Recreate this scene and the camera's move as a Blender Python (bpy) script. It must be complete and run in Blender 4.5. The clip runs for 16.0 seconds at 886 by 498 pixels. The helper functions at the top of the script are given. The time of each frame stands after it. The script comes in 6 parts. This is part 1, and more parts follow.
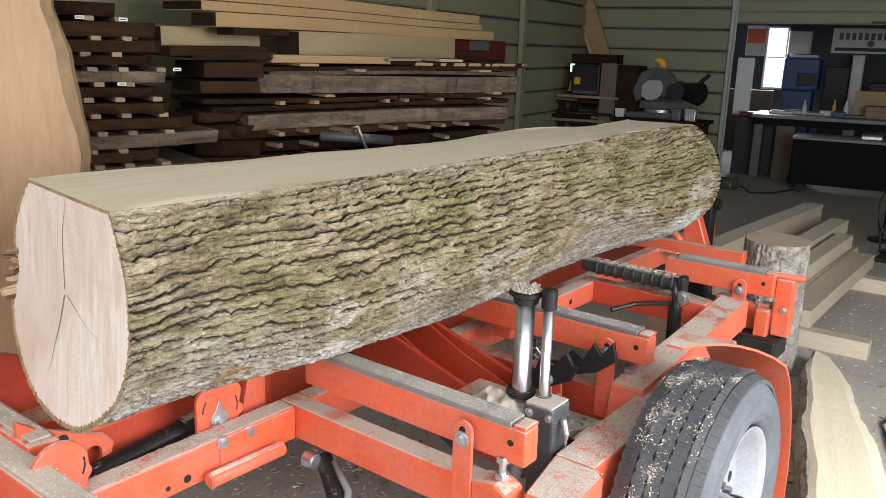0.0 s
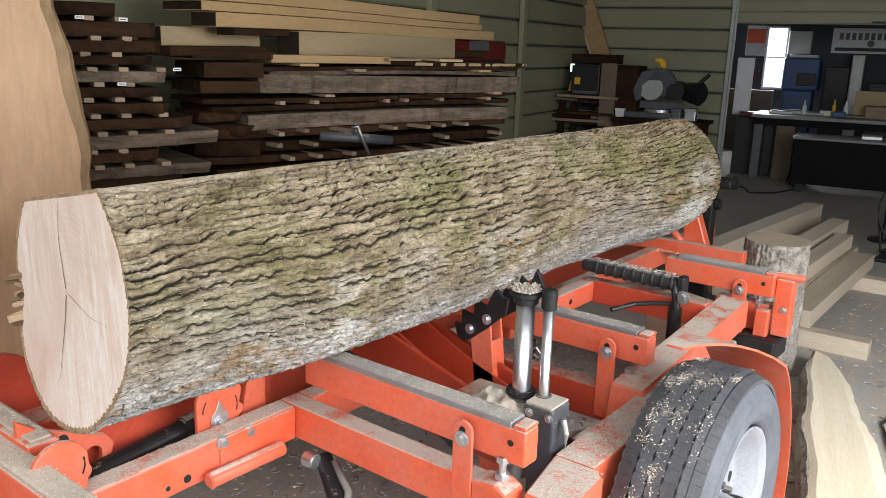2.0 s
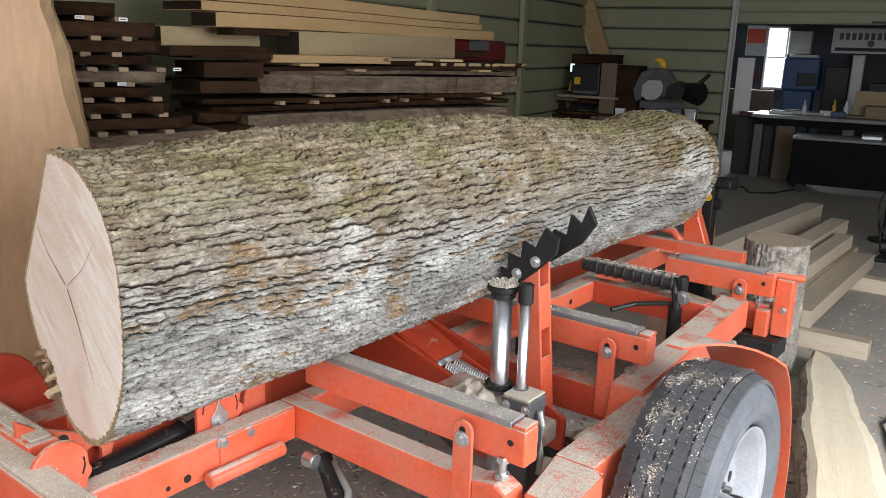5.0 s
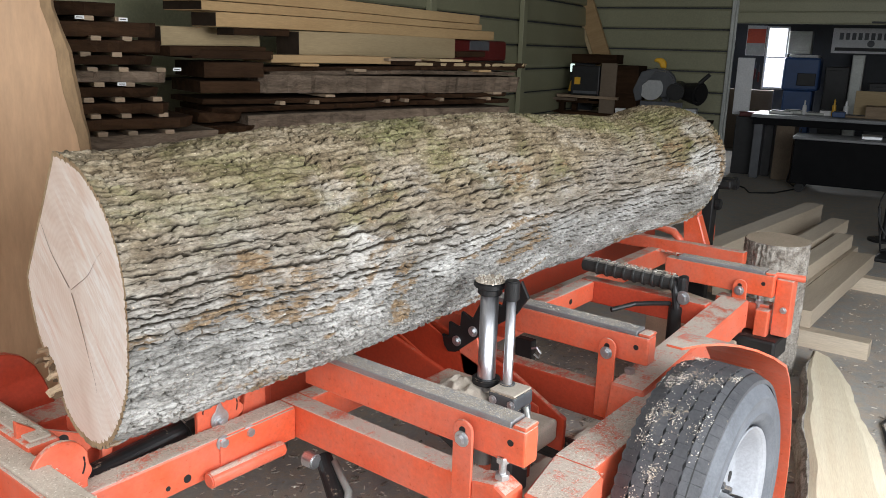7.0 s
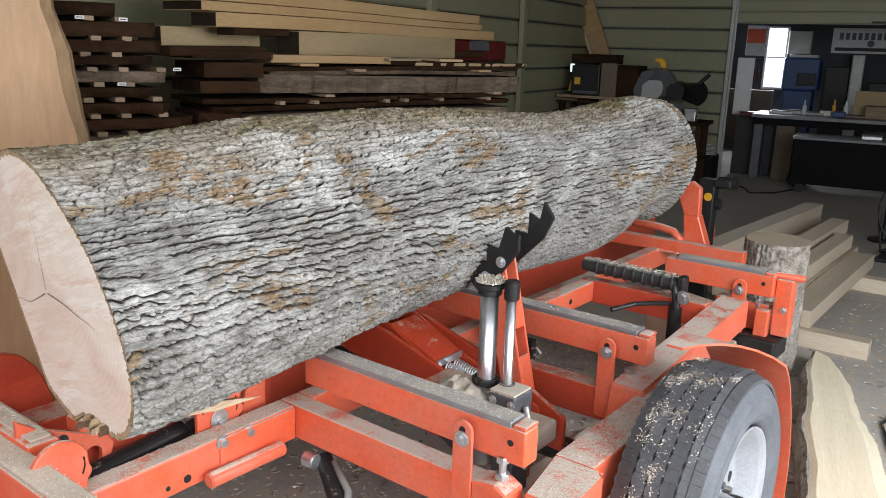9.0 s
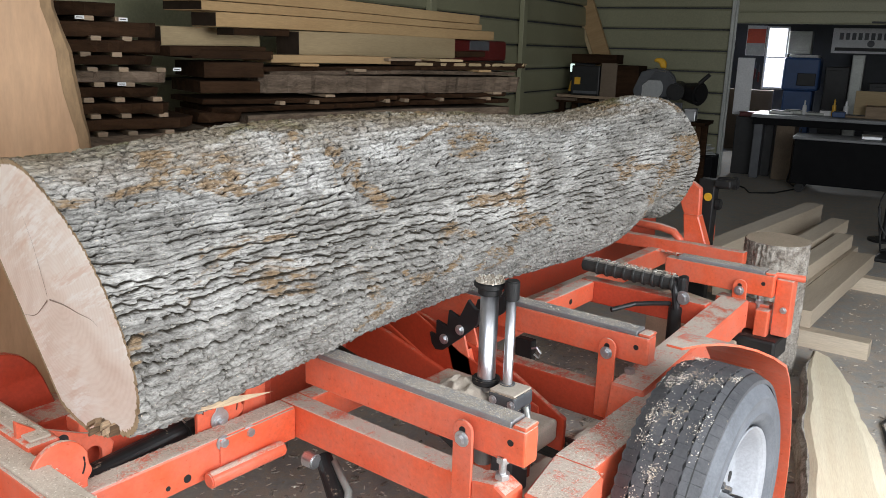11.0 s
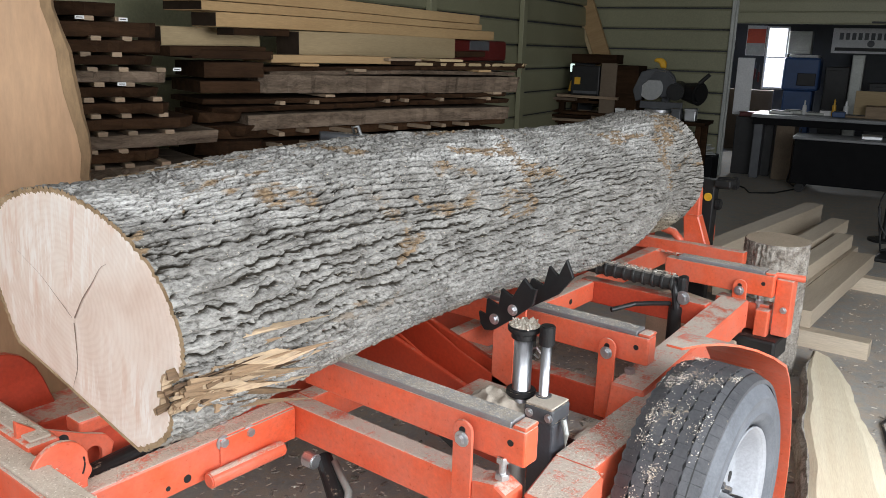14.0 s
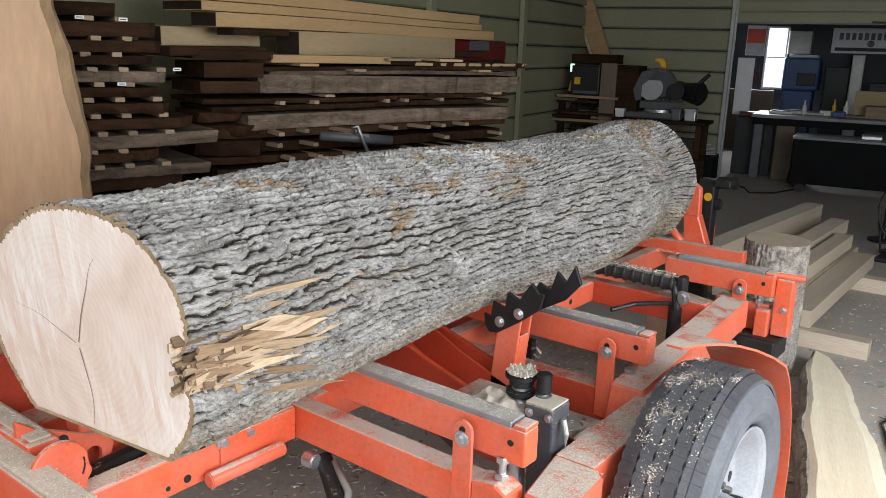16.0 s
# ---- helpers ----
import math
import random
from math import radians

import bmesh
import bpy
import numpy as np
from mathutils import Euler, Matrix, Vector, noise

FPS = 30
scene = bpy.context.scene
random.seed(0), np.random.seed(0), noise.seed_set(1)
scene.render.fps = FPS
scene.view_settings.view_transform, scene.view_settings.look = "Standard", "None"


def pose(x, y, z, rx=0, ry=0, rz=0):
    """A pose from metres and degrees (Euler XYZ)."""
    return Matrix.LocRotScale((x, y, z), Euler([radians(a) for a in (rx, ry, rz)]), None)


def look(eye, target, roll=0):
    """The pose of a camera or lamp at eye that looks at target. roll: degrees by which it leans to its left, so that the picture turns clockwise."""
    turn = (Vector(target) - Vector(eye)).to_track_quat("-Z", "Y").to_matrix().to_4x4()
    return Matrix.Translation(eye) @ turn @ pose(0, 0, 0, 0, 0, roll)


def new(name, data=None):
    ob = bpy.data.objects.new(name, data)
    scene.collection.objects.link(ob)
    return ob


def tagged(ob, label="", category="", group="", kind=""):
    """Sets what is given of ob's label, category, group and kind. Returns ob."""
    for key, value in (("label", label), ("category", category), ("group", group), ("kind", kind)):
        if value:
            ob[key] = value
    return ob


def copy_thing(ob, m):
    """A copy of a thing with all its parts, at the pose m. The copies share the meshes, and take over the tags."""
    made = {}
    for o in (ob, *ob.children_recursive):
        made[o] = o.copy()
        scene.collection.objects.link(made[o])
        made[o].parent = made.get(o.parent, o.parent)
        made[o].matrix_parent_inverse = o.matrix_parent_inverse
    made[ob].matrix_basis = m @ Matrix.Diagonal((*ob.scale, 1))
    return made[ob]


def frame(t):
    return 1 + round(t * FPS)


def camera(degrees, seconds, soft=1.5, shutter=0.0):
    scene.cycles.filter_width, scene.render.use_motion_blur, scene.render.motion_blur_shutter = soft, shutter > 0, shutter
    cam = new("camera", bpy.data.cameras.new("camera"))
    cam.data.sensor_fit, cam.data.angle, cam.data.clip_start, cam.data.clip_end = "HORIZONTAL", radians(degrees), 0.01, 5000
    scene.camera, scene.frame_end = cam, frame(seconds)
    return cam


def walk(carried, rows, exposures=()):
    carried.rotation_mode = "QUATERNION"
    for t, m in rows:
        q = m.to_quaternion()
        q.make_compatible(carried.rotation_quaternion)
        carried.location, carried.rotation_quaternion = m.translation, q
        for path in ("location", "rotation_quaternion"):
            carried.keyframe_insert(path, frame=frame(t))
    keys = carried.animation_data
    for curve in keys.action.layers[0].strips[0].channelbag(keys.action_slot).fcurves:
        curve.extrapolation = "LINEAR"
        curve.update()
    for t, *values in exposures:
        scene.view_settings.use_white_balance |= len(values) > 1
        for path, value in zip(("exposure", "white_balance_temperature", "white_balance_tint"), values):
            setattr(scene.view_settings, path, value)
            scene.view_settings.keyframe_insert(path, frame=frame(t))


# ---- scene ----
EYE = Vector((0, 0, 1.43))
yaw, dip = radians(37.613), radians(14.162)
AHEAD = Vector((math.cos(yaw) * math.cos(dip), math.sin(yaw) * math.cos(dip), -math.sin(dip)))
cam = camera(57.8, 16.0, soft=0.8)
VIEW = look(EYE, EYE + AHEAD, 1.665)
walk(cam, [(0.0, VIEW), (16.0, VIEW)], exposures=[(0.0, 0.16, 6420, 10), (2.0, 0.12, 6420, 10), (4.2, 0.04, 6400, 10), (7.0, 0.0, 6350, 10), (16.0, -0.03, 6330, 10)])

# ---- light: an overcast day; lamps stand in for the unseen open side behind the camera ----
world = bpy.data.worlds.new("sky")
scene.world = world
world.use_nodes = True
wn = world.node_tree
sky = wn.nodes.new("ShaderNodeTexSky")
sky.sky_type = "NISHITA"
sky.sun_disc = False
sky.sun_elevation = radians(48)
sky.sun_rotation = radians(200)
sky.air_density, sky.dust_density = 1.0, 3.0
wn.links.new(sky.outputs["Color"], wn.nodes["Background"].inputs["Color"])
wn.nodes["Background"].inputs["Strength"].default_value = 0.026


def lamp(name, kind, m, energy, color, **kw):
    data = bpy.data.lights.new(name, kind)
    data.energy, data.color = energy, color
    for k, v in kw.items():
        if k == "size":
            data.size = v
        if k == "size_y":
            data.size_y = v
        if k == "angle":
            data.angle = radians(v)
        if k == "shape":
            data.shape = v
    ob = new(name, data)
    ob.matrix_world = m
    return ob


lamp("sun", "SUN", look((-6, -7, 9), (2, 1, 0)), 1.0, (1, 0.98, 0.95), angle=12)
# Unseen area lamps, added for assumed openings and set by brightness.
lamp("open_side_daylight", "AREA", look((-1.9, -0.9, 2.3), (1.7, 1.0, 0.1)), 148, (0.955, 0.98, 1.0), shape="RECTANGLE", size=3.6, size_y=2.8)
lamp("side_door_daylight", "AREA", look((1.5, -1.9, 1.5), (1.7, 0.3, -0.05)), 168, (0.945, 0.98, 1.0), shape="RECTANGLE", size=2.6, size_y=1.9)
lamp("workshop_window_daylight", "AREA", look((13.2, 3.9, 1.5), (11.5, 3.3, 0.9)), 34, (0.92, 0.96, 1.0), shape="RECTANGLE", size=0.3, size_y=0.9)


# ---- materials ----
def nodes(name):
    m = bpy.data.materials.new(name)
    m.use_nodes = True
    t = m.node_tree
    return m, t, t.nodes["Principled BSDF"], t.links.new


def add(t, kind, **inputs):
    n = t.nodes.new("ShaderNode" + kind)
    for k, v in inputs.items():
        n.inputs[k.replace("_", " ")].default_value = v
    return n


def ramp(t, src, stops):
    r = t.nodes.new("ShaderNodeValToRGB")
    e = r.color_ramp.elements
    while len(e) < len(stops):
        e.new(0.5)
    for q, (p, c) in zip(e, stops):
        q.position, q.color = p, (*c, 1) if len(c) == 3 else c
    t.links.new(src, r.inputs["Fac"])
    return r.outputs["Color"]


def coords(t, scale=(1, 1, 1), kind="Object"):
    c = t.nodes.new("ShaderNodeTexCoord")
    mp = t.nodes.new("ShaderNodeMapping")
    mp.inputs["Scale"].default_value = scale
    t.links.new(c.outputs[kind], mp.inputs["Vector"])
    return mp.outputs["Vector"]


def noise_tex(t, vec, scale, detail=4, rough=0.6, warp=0.0):
    n = add(t, "TexNoise", Scale=scale, Detail=detail, Roughness=rough, Distortion=warp)
    t.links.new(vec, n.inputs["Vector"])
    return n.outputs["Fac"]


def mix(t, fac, a, b, mode="MIX"):
    m = t.nodes.new("ShaderNodeMix")
    m.data_type, m.blend_type = "RGBA", mode
    for sock, v in ((m.inputs[0], fac), (m.inputs[6], a), (m.inputs[7], b)):
        if isinstance(v, (int, float)):
            sock.default_value = v
        elif isinstance(v, tuple):
            sock.default_value = (*v, 1)
        else:
            t.links.new(v, sock)
    return m.outputs[2]


def math_node(t, op, a, b=0.0):
    m = t.nodes.new("ShaderNodeMath")
    m.operation = op
    for sock, v in zip(m.inputs, (a, b)):
        if isinstance(v, (int, float)):
            sock.default_value = v
        else:
            t.links.new(v, sock)
    return m.outputs[0]


def bump(t, bsdf, height, strength, distance=0.002):
    b = add(t, "Bump", Strength=strength, Distance=distance)
    t.links.new(height, b.inputs["Height"])
    t.links.new(b.outputs["Normal"], bsdf.inputs["Normal"])


def surface(name, dark, light, rough=0.6, metal=0.0, big=3.0, fine=60.0, relief=0.3, stretch=(1, 1, 1), tone=0.12, dust=0.0, dust_color=(0.50, 0.40, 0.29), spec=0.5, veil=0.0):
    """A plain material with stains, grain, per-piece tone and, if asked, sawdust on the upper sides."""
    m, t, p, link = nodes(name)
    v = coords(t, stretch)
    a, b = noise_tex(t, v, big, 5, 0.62, 0.4), noise_tex(t, v, fine, 4, 0.7)
    col = mix(t, ramp(t, a, [(0.3, (0, 0, 0)), (0.7, (1, 1, 1))]), dark, light)
    col = mix(t, 0.35, col, ramp(t, b, [(0.25, tuple(0.55 * c for c in dark)), (0.75, tuple(min(1, 1.25 * c) for c in light))]))
    info = t.nodes.new("ShaderNodeObjectInfo")
    lo = 1 - tone
    tint = ramp(t, info.outputs["Random"], [(0, (lo, lo, lo)), (1, (1 + tone * 0.5,) * 3)])
    col = mix(t, 1.0, col, tint, "MULTIPLY")
    # Pale pinkish haze mixed into the colour, standing in for lens veil.
    if veil:
        haze = ramp(t, noise_tex(t, v, 7, 6, 0.7), [(0.35, (veil * 0.4,) * 3), (0.75, (veil * 1.7,) * 3)])
        col = mix(t, haze, col, (0.58, 0.47, 0.41))
    p.inputs["Metallic"].default_value = metal
    p.inputs["Specular IOR Level"].default_value = spec
    r = ramp(t, b, [(0.2, (max(0, rough - 0.12),) * 3), (0.8, (min(1, rough + 0.12),) * 3)])
    if dust:
        g = t.nodes.new("ShaderNodeNewGeometry")
        s = t.nodes.new("ShaderNodeSeparateXYZ")
        link(g.outputs["Normal"], s.inputs["Vector"])
        up = ramp(t, s.outputs["Z"], [(0.72, (0, 0, 0)), (0.93, (1, 1, 1))])
        w = coords(t, (1, 1, 1), "Object")
        patch = math_node(t, "ADD", math_node(t, "MULTIPLY", noise_tex(t, w, 12, 6, 0.75), 0.72), math_node(t, "MULTIPLY", noise_tex(t, w, 130, 3, 0.6), 0.28))
        cover = ramp(t, patch, [(0.62 - 0.3 * dust, (0, 0, 0)), (0.68 - 0.24 * dust, (1, 1, 1))])
        f = mix(t, 1.0, up, cover, "MULTIPLY")
        grains = ramp(t, noise_tex(t, w, 420, 3, 0.7), [(0.3, tuple(0.68 * c for c in dust_color)), (0.5, dust_color), (0.72, tuple(min(1, 1.3 * c) for c in dust_color))])
        col = mix(t, f, col, grains)
        r = mix(t, f, r, (0.95, 0.95, 0.95))
        fl = t.nodes.new("ShaderNodeSeparateColor")
        link(f, fl.inputs["Color"])
        if metal:
            link(math_node(t, "MULTIPLY", math_node(t, "SUBTRACT", 1.0, fl.outputs[0]), metal), p.inputs["Metallic"])
        h = math_node(t, "ADD", math_node(t, "MULTIPLY", b, 0.3), math_node(t, "MULTIPLY", fl.outputs[0], noise_tex(t, w, 260, 3, 0.7)))
    else:
        h = b
    link(col, p.inputs["Base Color"])
    link(r, p.inputs["Roughness"])
    bump(t, p, h, relief)
    return m


ORANGE = surface("orange_paint", (0.66, 0.070, 0.014), (0.80, 0.105, 0.024), 0.34, 0, 4, 90, 0.12, tone=0.05, dust=0.72, dust_color=(0.62, 0.52, 0.44), veil=0.15)
# Two darker copies of the orange paint: redder parts, with shade in the colour.
SHADERED = surface("shaded_red_paint", (0.46, 0.05, 0.02), (0.60, 0.07, 0.026), 0.42, 0, 4, 90, 0.15, tone=0.05, dust=0.62, dust_color=(0.46, 0.34, 0.27), veil=0.03)
DEEPSHADERED = surface("deep_shaded_red_paint", (0.36, 0.04, 0.018), (0.50, 0.06, 0.024), 0.4, 0, 4, 90, 0.12, tone=0.05, dust=0.30, dust_color=(0.42, 0.28, 0.21))
DUSTY = surface("sawdust_crust", (0.46, 0.395, 0.32), (0.68, 0.60, 0.51), 0.95, 0, 14, 300, 0.9, tone=0.03, dust_color=(0.5, 0.4, 0.3), spec=0.1)
STEEL = surface("worn_steel", (0.30, 0.305, 0.32), (0.46, 0.465, 0.48), 0.45, 0.7, 6, 200, 0.25, (1, 1, 1), 0.05, dust=0.62, dust_color=(0.42, 0.385, 0.34))
ZINC = surface("zinc_plate", (0.55, 0.56, 0.58), (0.72, 0.73, 0.74), 0.35, 0.9, 30, 300, 0.15, tone=0.08)
CHROME = surface("chrome_rod", (0.66, 0.66, 0.70), (0.78, 0.78, 0.82), 0.36, 1.0, 3, 120, 0.05, (1, 1, 0.2), 0.0)
BLACK = surface("black_steel", (0.010, 0.010, 0.011), (0.024, 0.023, 0.023), 0.5, 0.2, 12, 150, 0.3, dust=0.18)
CRUST = surface("crusted_black_steel", (0.015, 0.015, 0.016), (0.05, 0.048, 0.045), 0.6, 0.1, 14, 120, 0.8, dust=0.85, dust_color=(0.46, 0.42, 0.37))
GREYM = surface("grey_steel", (0.075, 0.078, 0.085), (0.14, 0.145, 0.155), 0.5, 0.3, 8, 150, 0.25, dust=0.5)
RUBBER = surface("tyre_rubber", (0.045, 0.046, 0.052), (0.125, 0.126, 0.134), 0.66, 0, 9, 140, 0.4, tone=0.0, dust=0.12)
SIDEWALL = surface("dusty_sidewall", (0.080, 0.085, 0.097), (0.170, 0.180, 0.200), 0.72, 0, 9, 160, 0.25, tone=0.0)
RIMPAINT = surface("white_rim_paint", (0.33, 0.34, 0.37), (0.45, 0.46, 0.49), 0.4, 0.1, 8, 120, 0.1, tone=0.0)
FLOORM = surface("concrete_floor", (0.30, 0.285, 0.265), (0.48, 0.465, 0.44), 0.8, 0, 0.9, 40, 0.4, tone=0.0, dust=0.55, dust_color=(0.47, 0.40, 0.33))
SIDING = surface("cream_siding", (0.230, 0.225, 0.140), (0.305, 0.295, 0.185), 0.5, 0, 1.1, 60, 0.08, tone=0.03)
# Unseen roof, its tone lowered to cut bounce light.
ROOFM = surface("roof_sheet", (0.16, 0.16, 0.155), (0.24, 0.24, 0.23), 0.6, 0, 1.2, 40, 0.1)
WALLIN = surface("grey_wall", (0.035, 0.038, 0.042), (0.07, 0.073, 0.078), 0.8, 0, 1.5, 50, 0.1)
PINE = surface("fresh_sawn_timber", (0.34, 0.205, 0.090), (0.48, 0.32, 0.155), 0.75, 0, 2.5, 45, 0.3, (0.35, 5, 5), 0.16)
PALE = surface("pale_timber", (0.38, 0.275, 0.145), (0.50, 0.38, 0.22), 0.75, 0, 2.5, 45, 0.3, (0.35, 5, 5), 0.14)
AGED = surface("aged_brown_board", (0.012, 0.0065, 0.0035), (0.076, 0.039, 0.020), 0.9, 0, 6, 50, 0.9, (0.5, 4, 4), 0.55, spec=0.1)
GREYB = surface("grey_weathered_board", (0.026, 0.017, 0.011), (0.27, 0.20, 0.145), 0.9, 0, 8, 50, 0.7, (0.6, 4, 4), 0.25, spec=0.12)
DARKEND = surface("dark_board_end", (0.014, 0.009, 0.006), (0.035, 0.024, 0.016), 0.85, 0, 8, 60, 0.3, spec=0.1)
STICKM = surface("sticker_wood", (0.20, 0.135, 0.085), (0.42, 0.31, 0.205), 0.8, 0, 6, 60, 0.3, (0.6, 4, 4), 0.3)
SLABM = surface("slab_face_wood", (0.40, 0.235, 0.125), (0.49, 0.305, 0.175), 0.62, 0, 1.6, 18, 0.15, (2.5, 2.5, 0.5), 0.05)
SLABEDGE = surface("slab_live_edge", (0.17, 0.10, 0.05), (0.36, 0.235, 0.125), 0.85, 0, 9, 50, 0.7, (1, 1, 0.4), 0.05)
FRESH = surface("fresh_floor_timber", (0.54, 0.43, 0.31), (0.70, 0.60, 0.47), 0.75, 0, 2.5, 45, 0.3, (0.35, 5, 5), 0.16)
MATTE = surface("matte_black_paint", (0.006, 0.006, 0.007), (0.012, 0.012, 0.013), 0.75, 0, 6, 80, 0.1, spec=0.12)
PAPER = surface("white_tag", (0.70, 0.70, 0.68), (0.82, 0.82, 0.80), 0.7, 0, 8, 60, 0.1)
BLUE = surface("blue_machine_paint", (0.018, 0.055, 0.16), (0.03, 0.085, 0.24), 0.45, 0, 4, 60, 0.1)
YELLOW = surface("yellow_plastic", (0.72, 0.36, 0.02), (0.85, 0.48, 0.035), 0.45, 0, 8, 80, 0.1)
REDP = surface("dark_red_plastic", (0.075, 0.007, 0.006), (0.12, 0.012, 0.010), 0.45, 0, 5, 60, 0.1)
WHITEP = surface("white_plastic", (0.66, 0.66, 0.66), (0.80, 0.80, 0.80), 0.45, 0, 6, 60, 0.1)
CARD = surface("brown_cardboard", (0.13, 0.095, 0.065), (0.20, 0.15, 0.105), 0.85, 0, 3, 60, 0.2)
WORKTOP = surface("dusty_grey_worktop", (0.16, 0.165, 0.175), (0.28, 0.285, 0.29), 0.5, 0, 4, 60, 0.2)
SLATE = surface("slate_grey_steel", (0.055, 0.057, 0.066), (0.095, 0.098, 0.11), 0.5, 0.2, 8, 150, 0.2, dust=0.4)
POSTM = surface("galvanised_post", (0.32, 0.33, 0.31), (0.46, 0.47, 0.44), 0.45, 0.4, 5, 60, 0.1)


def bark_material(name, moss, lichen, base_dark=(0.12, 0.088, 0.06), base_light=(0.37, 0.335, 0.285)):
    m, t, p, link = nodes(name)
    v = coords(t, (0.45, 1, 1))
    a = noise_tex(t, v, 26, 6, 0.68, 0.5)
    b = noise_tex(t, v, 120, 4, 0.7)
    c = noise_tex(t, coords(t, (0.7, 1, 1)), 3.4, 5, 0.6, 0.6)
    col = ramp(t, a, [(0.28, base_dark), (0.46, tuple(0.5 * (x + y) for x, y in zip(base_dark, base_light))), (0.66, base_light)])
    tc = t.nodes.new("ShaderNodeTexCoord")
    s = t.nodes.new("ShaderNodeSeparateXYZ")
    link(tc.outputs["Object"], s.inputs["Vector"])
    # brown and mossy weather side, silver grey round the rest, pale lichen plates
    if moss:
        def facing(ay, az, lo, hi, wobble):
            d = math_node(t, "ADD", math_node(t, "MULTIPLY", s.outputs["Y"], ay / 0.27), math_node(t, "MULTIPLY", s.outputs["Z"], az / 0.27))
            d = math_node(t, "ADD", d, math_node(t, "MULTIPLY", math_node(t, "SUBTRACT", c, 0.5), wobble))
            return ramp(t, d, [(lo, (0, 0, 0)), (hi, (1, 1, 1))])
        # Browner far end, also darkened in the colour for the weaker light there.
        far = ramp(t, math_node(t, "ADD", math_node(t, "MULTIPLY", s.outputs["X"], 0.5), 0.3), [(0.42, (0, 0, 0)), (0.78, (0.58, 0.58, 0.58))])
        warm = facing(-0.966, 0.259, 0.58, 0.92, 1.3)
        warm = mix(t, 1.0, warm, far, "ADD")
        col = mix(t, mix(t, 1.0, warm, (0.85, 0.85, 0.85), "MULTIPLY"), col, ramp(t, a, [(0.30, (0.080, 0.054, 0.028)), (0.48, (0.22, 0.165, 0.098)), (0.68, (0.40, 0.325, 0.22))]))
        green = facing(-0.990, 0.10, 0.66, 0.90, 0.9)
        patch = noise_tex(t, coords(t, (0.55, 1, 1)), 5.2, 5, 0.62, 0.8)
        f = mix(t, 1.0, green, ramp(t, patch, [(0.46, (0.03, 0.03, 0.03)), (0.62, (0.85, 0.85, 0.85))]), "MULTIPLY")
        f = mix(t, 1.0, f, ramp(t, b, [(0.3, (0.35, 0.35, 0.35)), (0.7, (0.95, 0.95, 0.95))]), "MULTIPLY")
        col = mix(t, f, col, ramp(t, a, [(0.3, (0.065, 0.070, 0.018)), (0.7, (0.220, 0.225, 0.080))]))
        # silver underside, its colour lowered to stand for the shade beneath the log
        grey = facing(0.62, -0.78, -0.45, 0.25, 0.6)
        col = mix(t, mix(t, 1.0, grey, (0.8, 0.8, 0.8), "MULTIPLY"), col, ramp(t, a, [(0.28, (0.125, 0.120, 0.112)), (0.48, (0.255, 0.250, 0.238)), (0.68, (0.395, 0.388, 0.370))]))
        plates = mix(t, 1.0, facing(-0.45, -0.89, 0.35, 0.85, 0.9), ramp(t, noise_tex(t, coords(t, (0.5, 1, 1)), 4.6, 5, 0.7, 0.4), [(0.47, (0, 0, 0)), (0.62, (0.85, 0.85, 0.85))]), "MULTIPLY")
        plates = mix(t, 1.0, plates, ramp(t, a, [(0.34, (0.1, 0.1, 0.1)), (0.52, (1, 1, 1))]), "MULTIPLY")
        col = mix(t, plates, col, (0.60, 0.585, 0.56))
    if lichen:
        # scraped orange inner bark
        under = ramp(t, math_node(t, "ADD", math_node(t, "MULTIPLY", s.outputs["Z"], -2.0), 0.5), [(0.46, (0, 0, 0)), (0.62, (1, 1, 1))])
        d = noise_tex(t, coords(t, (0.50, 1, 1)), 6.0, 4, 0.55, 1.1)
        f = mix(t, 1.0, ramp(t, d, [(0.575, (0, 0, 0)), (0.605, (1, 1, 1))]), ramp(t, noise_tex(t, v, 50, 3, 0.6), [(0.40, (0, 0, 0)), (0.52, (0.9, 0.9, 0.9))]), "MULTIPLY")
        f = mix(t, 1.0, f, under, "MULTIPLY")
        col = mix(t, f, col, ramp(t, b, [(0.35, (0.17, 0.105, 0.052)), (0.65, (0.31, 0.215, 0.125))]))
    # the furrows show dark inner bark, deepened with shade put into the colour
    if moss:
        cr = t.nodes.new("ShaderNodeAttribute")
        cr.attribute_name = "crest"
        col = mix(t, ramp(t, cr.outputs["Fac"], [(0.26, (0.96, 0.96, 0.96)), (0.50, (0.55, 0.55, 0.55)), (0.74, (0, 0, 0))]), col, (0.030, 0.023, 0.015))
    # bits of sawdust stuck in the furrows
    col = mix(t, 0.8, col, ramp(t, noise_tex(t, v, 190, 4, 0.8), [(0.32, (0.28, 0.26, 0.24)), (0.5, (0.95, 0.95, 0.95)), (0.70, (1.45, 1.45, 1.42))]), "MULTIPLY")
    chips = ramp(t, noise_tex(t, coords(t), 190, 2, 0.6), [(0.69, (0, 0, 0)), (0.715, (0.9, 0.9, 0.9))])
    col = mix(t, chips, col, (0.62, 0.52, 0.39))
    link(col, p.inputs["Base Color"])
    p.inputs["Roughness"].default_value = 0.92
    p.inputs["Specular IOR Level"].default_value = 0.2
    bump(t, p, math_node(t, "ADD", a, math_node(t, "MULTIPLY", b, 0.7)), 1.0, 0.005)
    return m


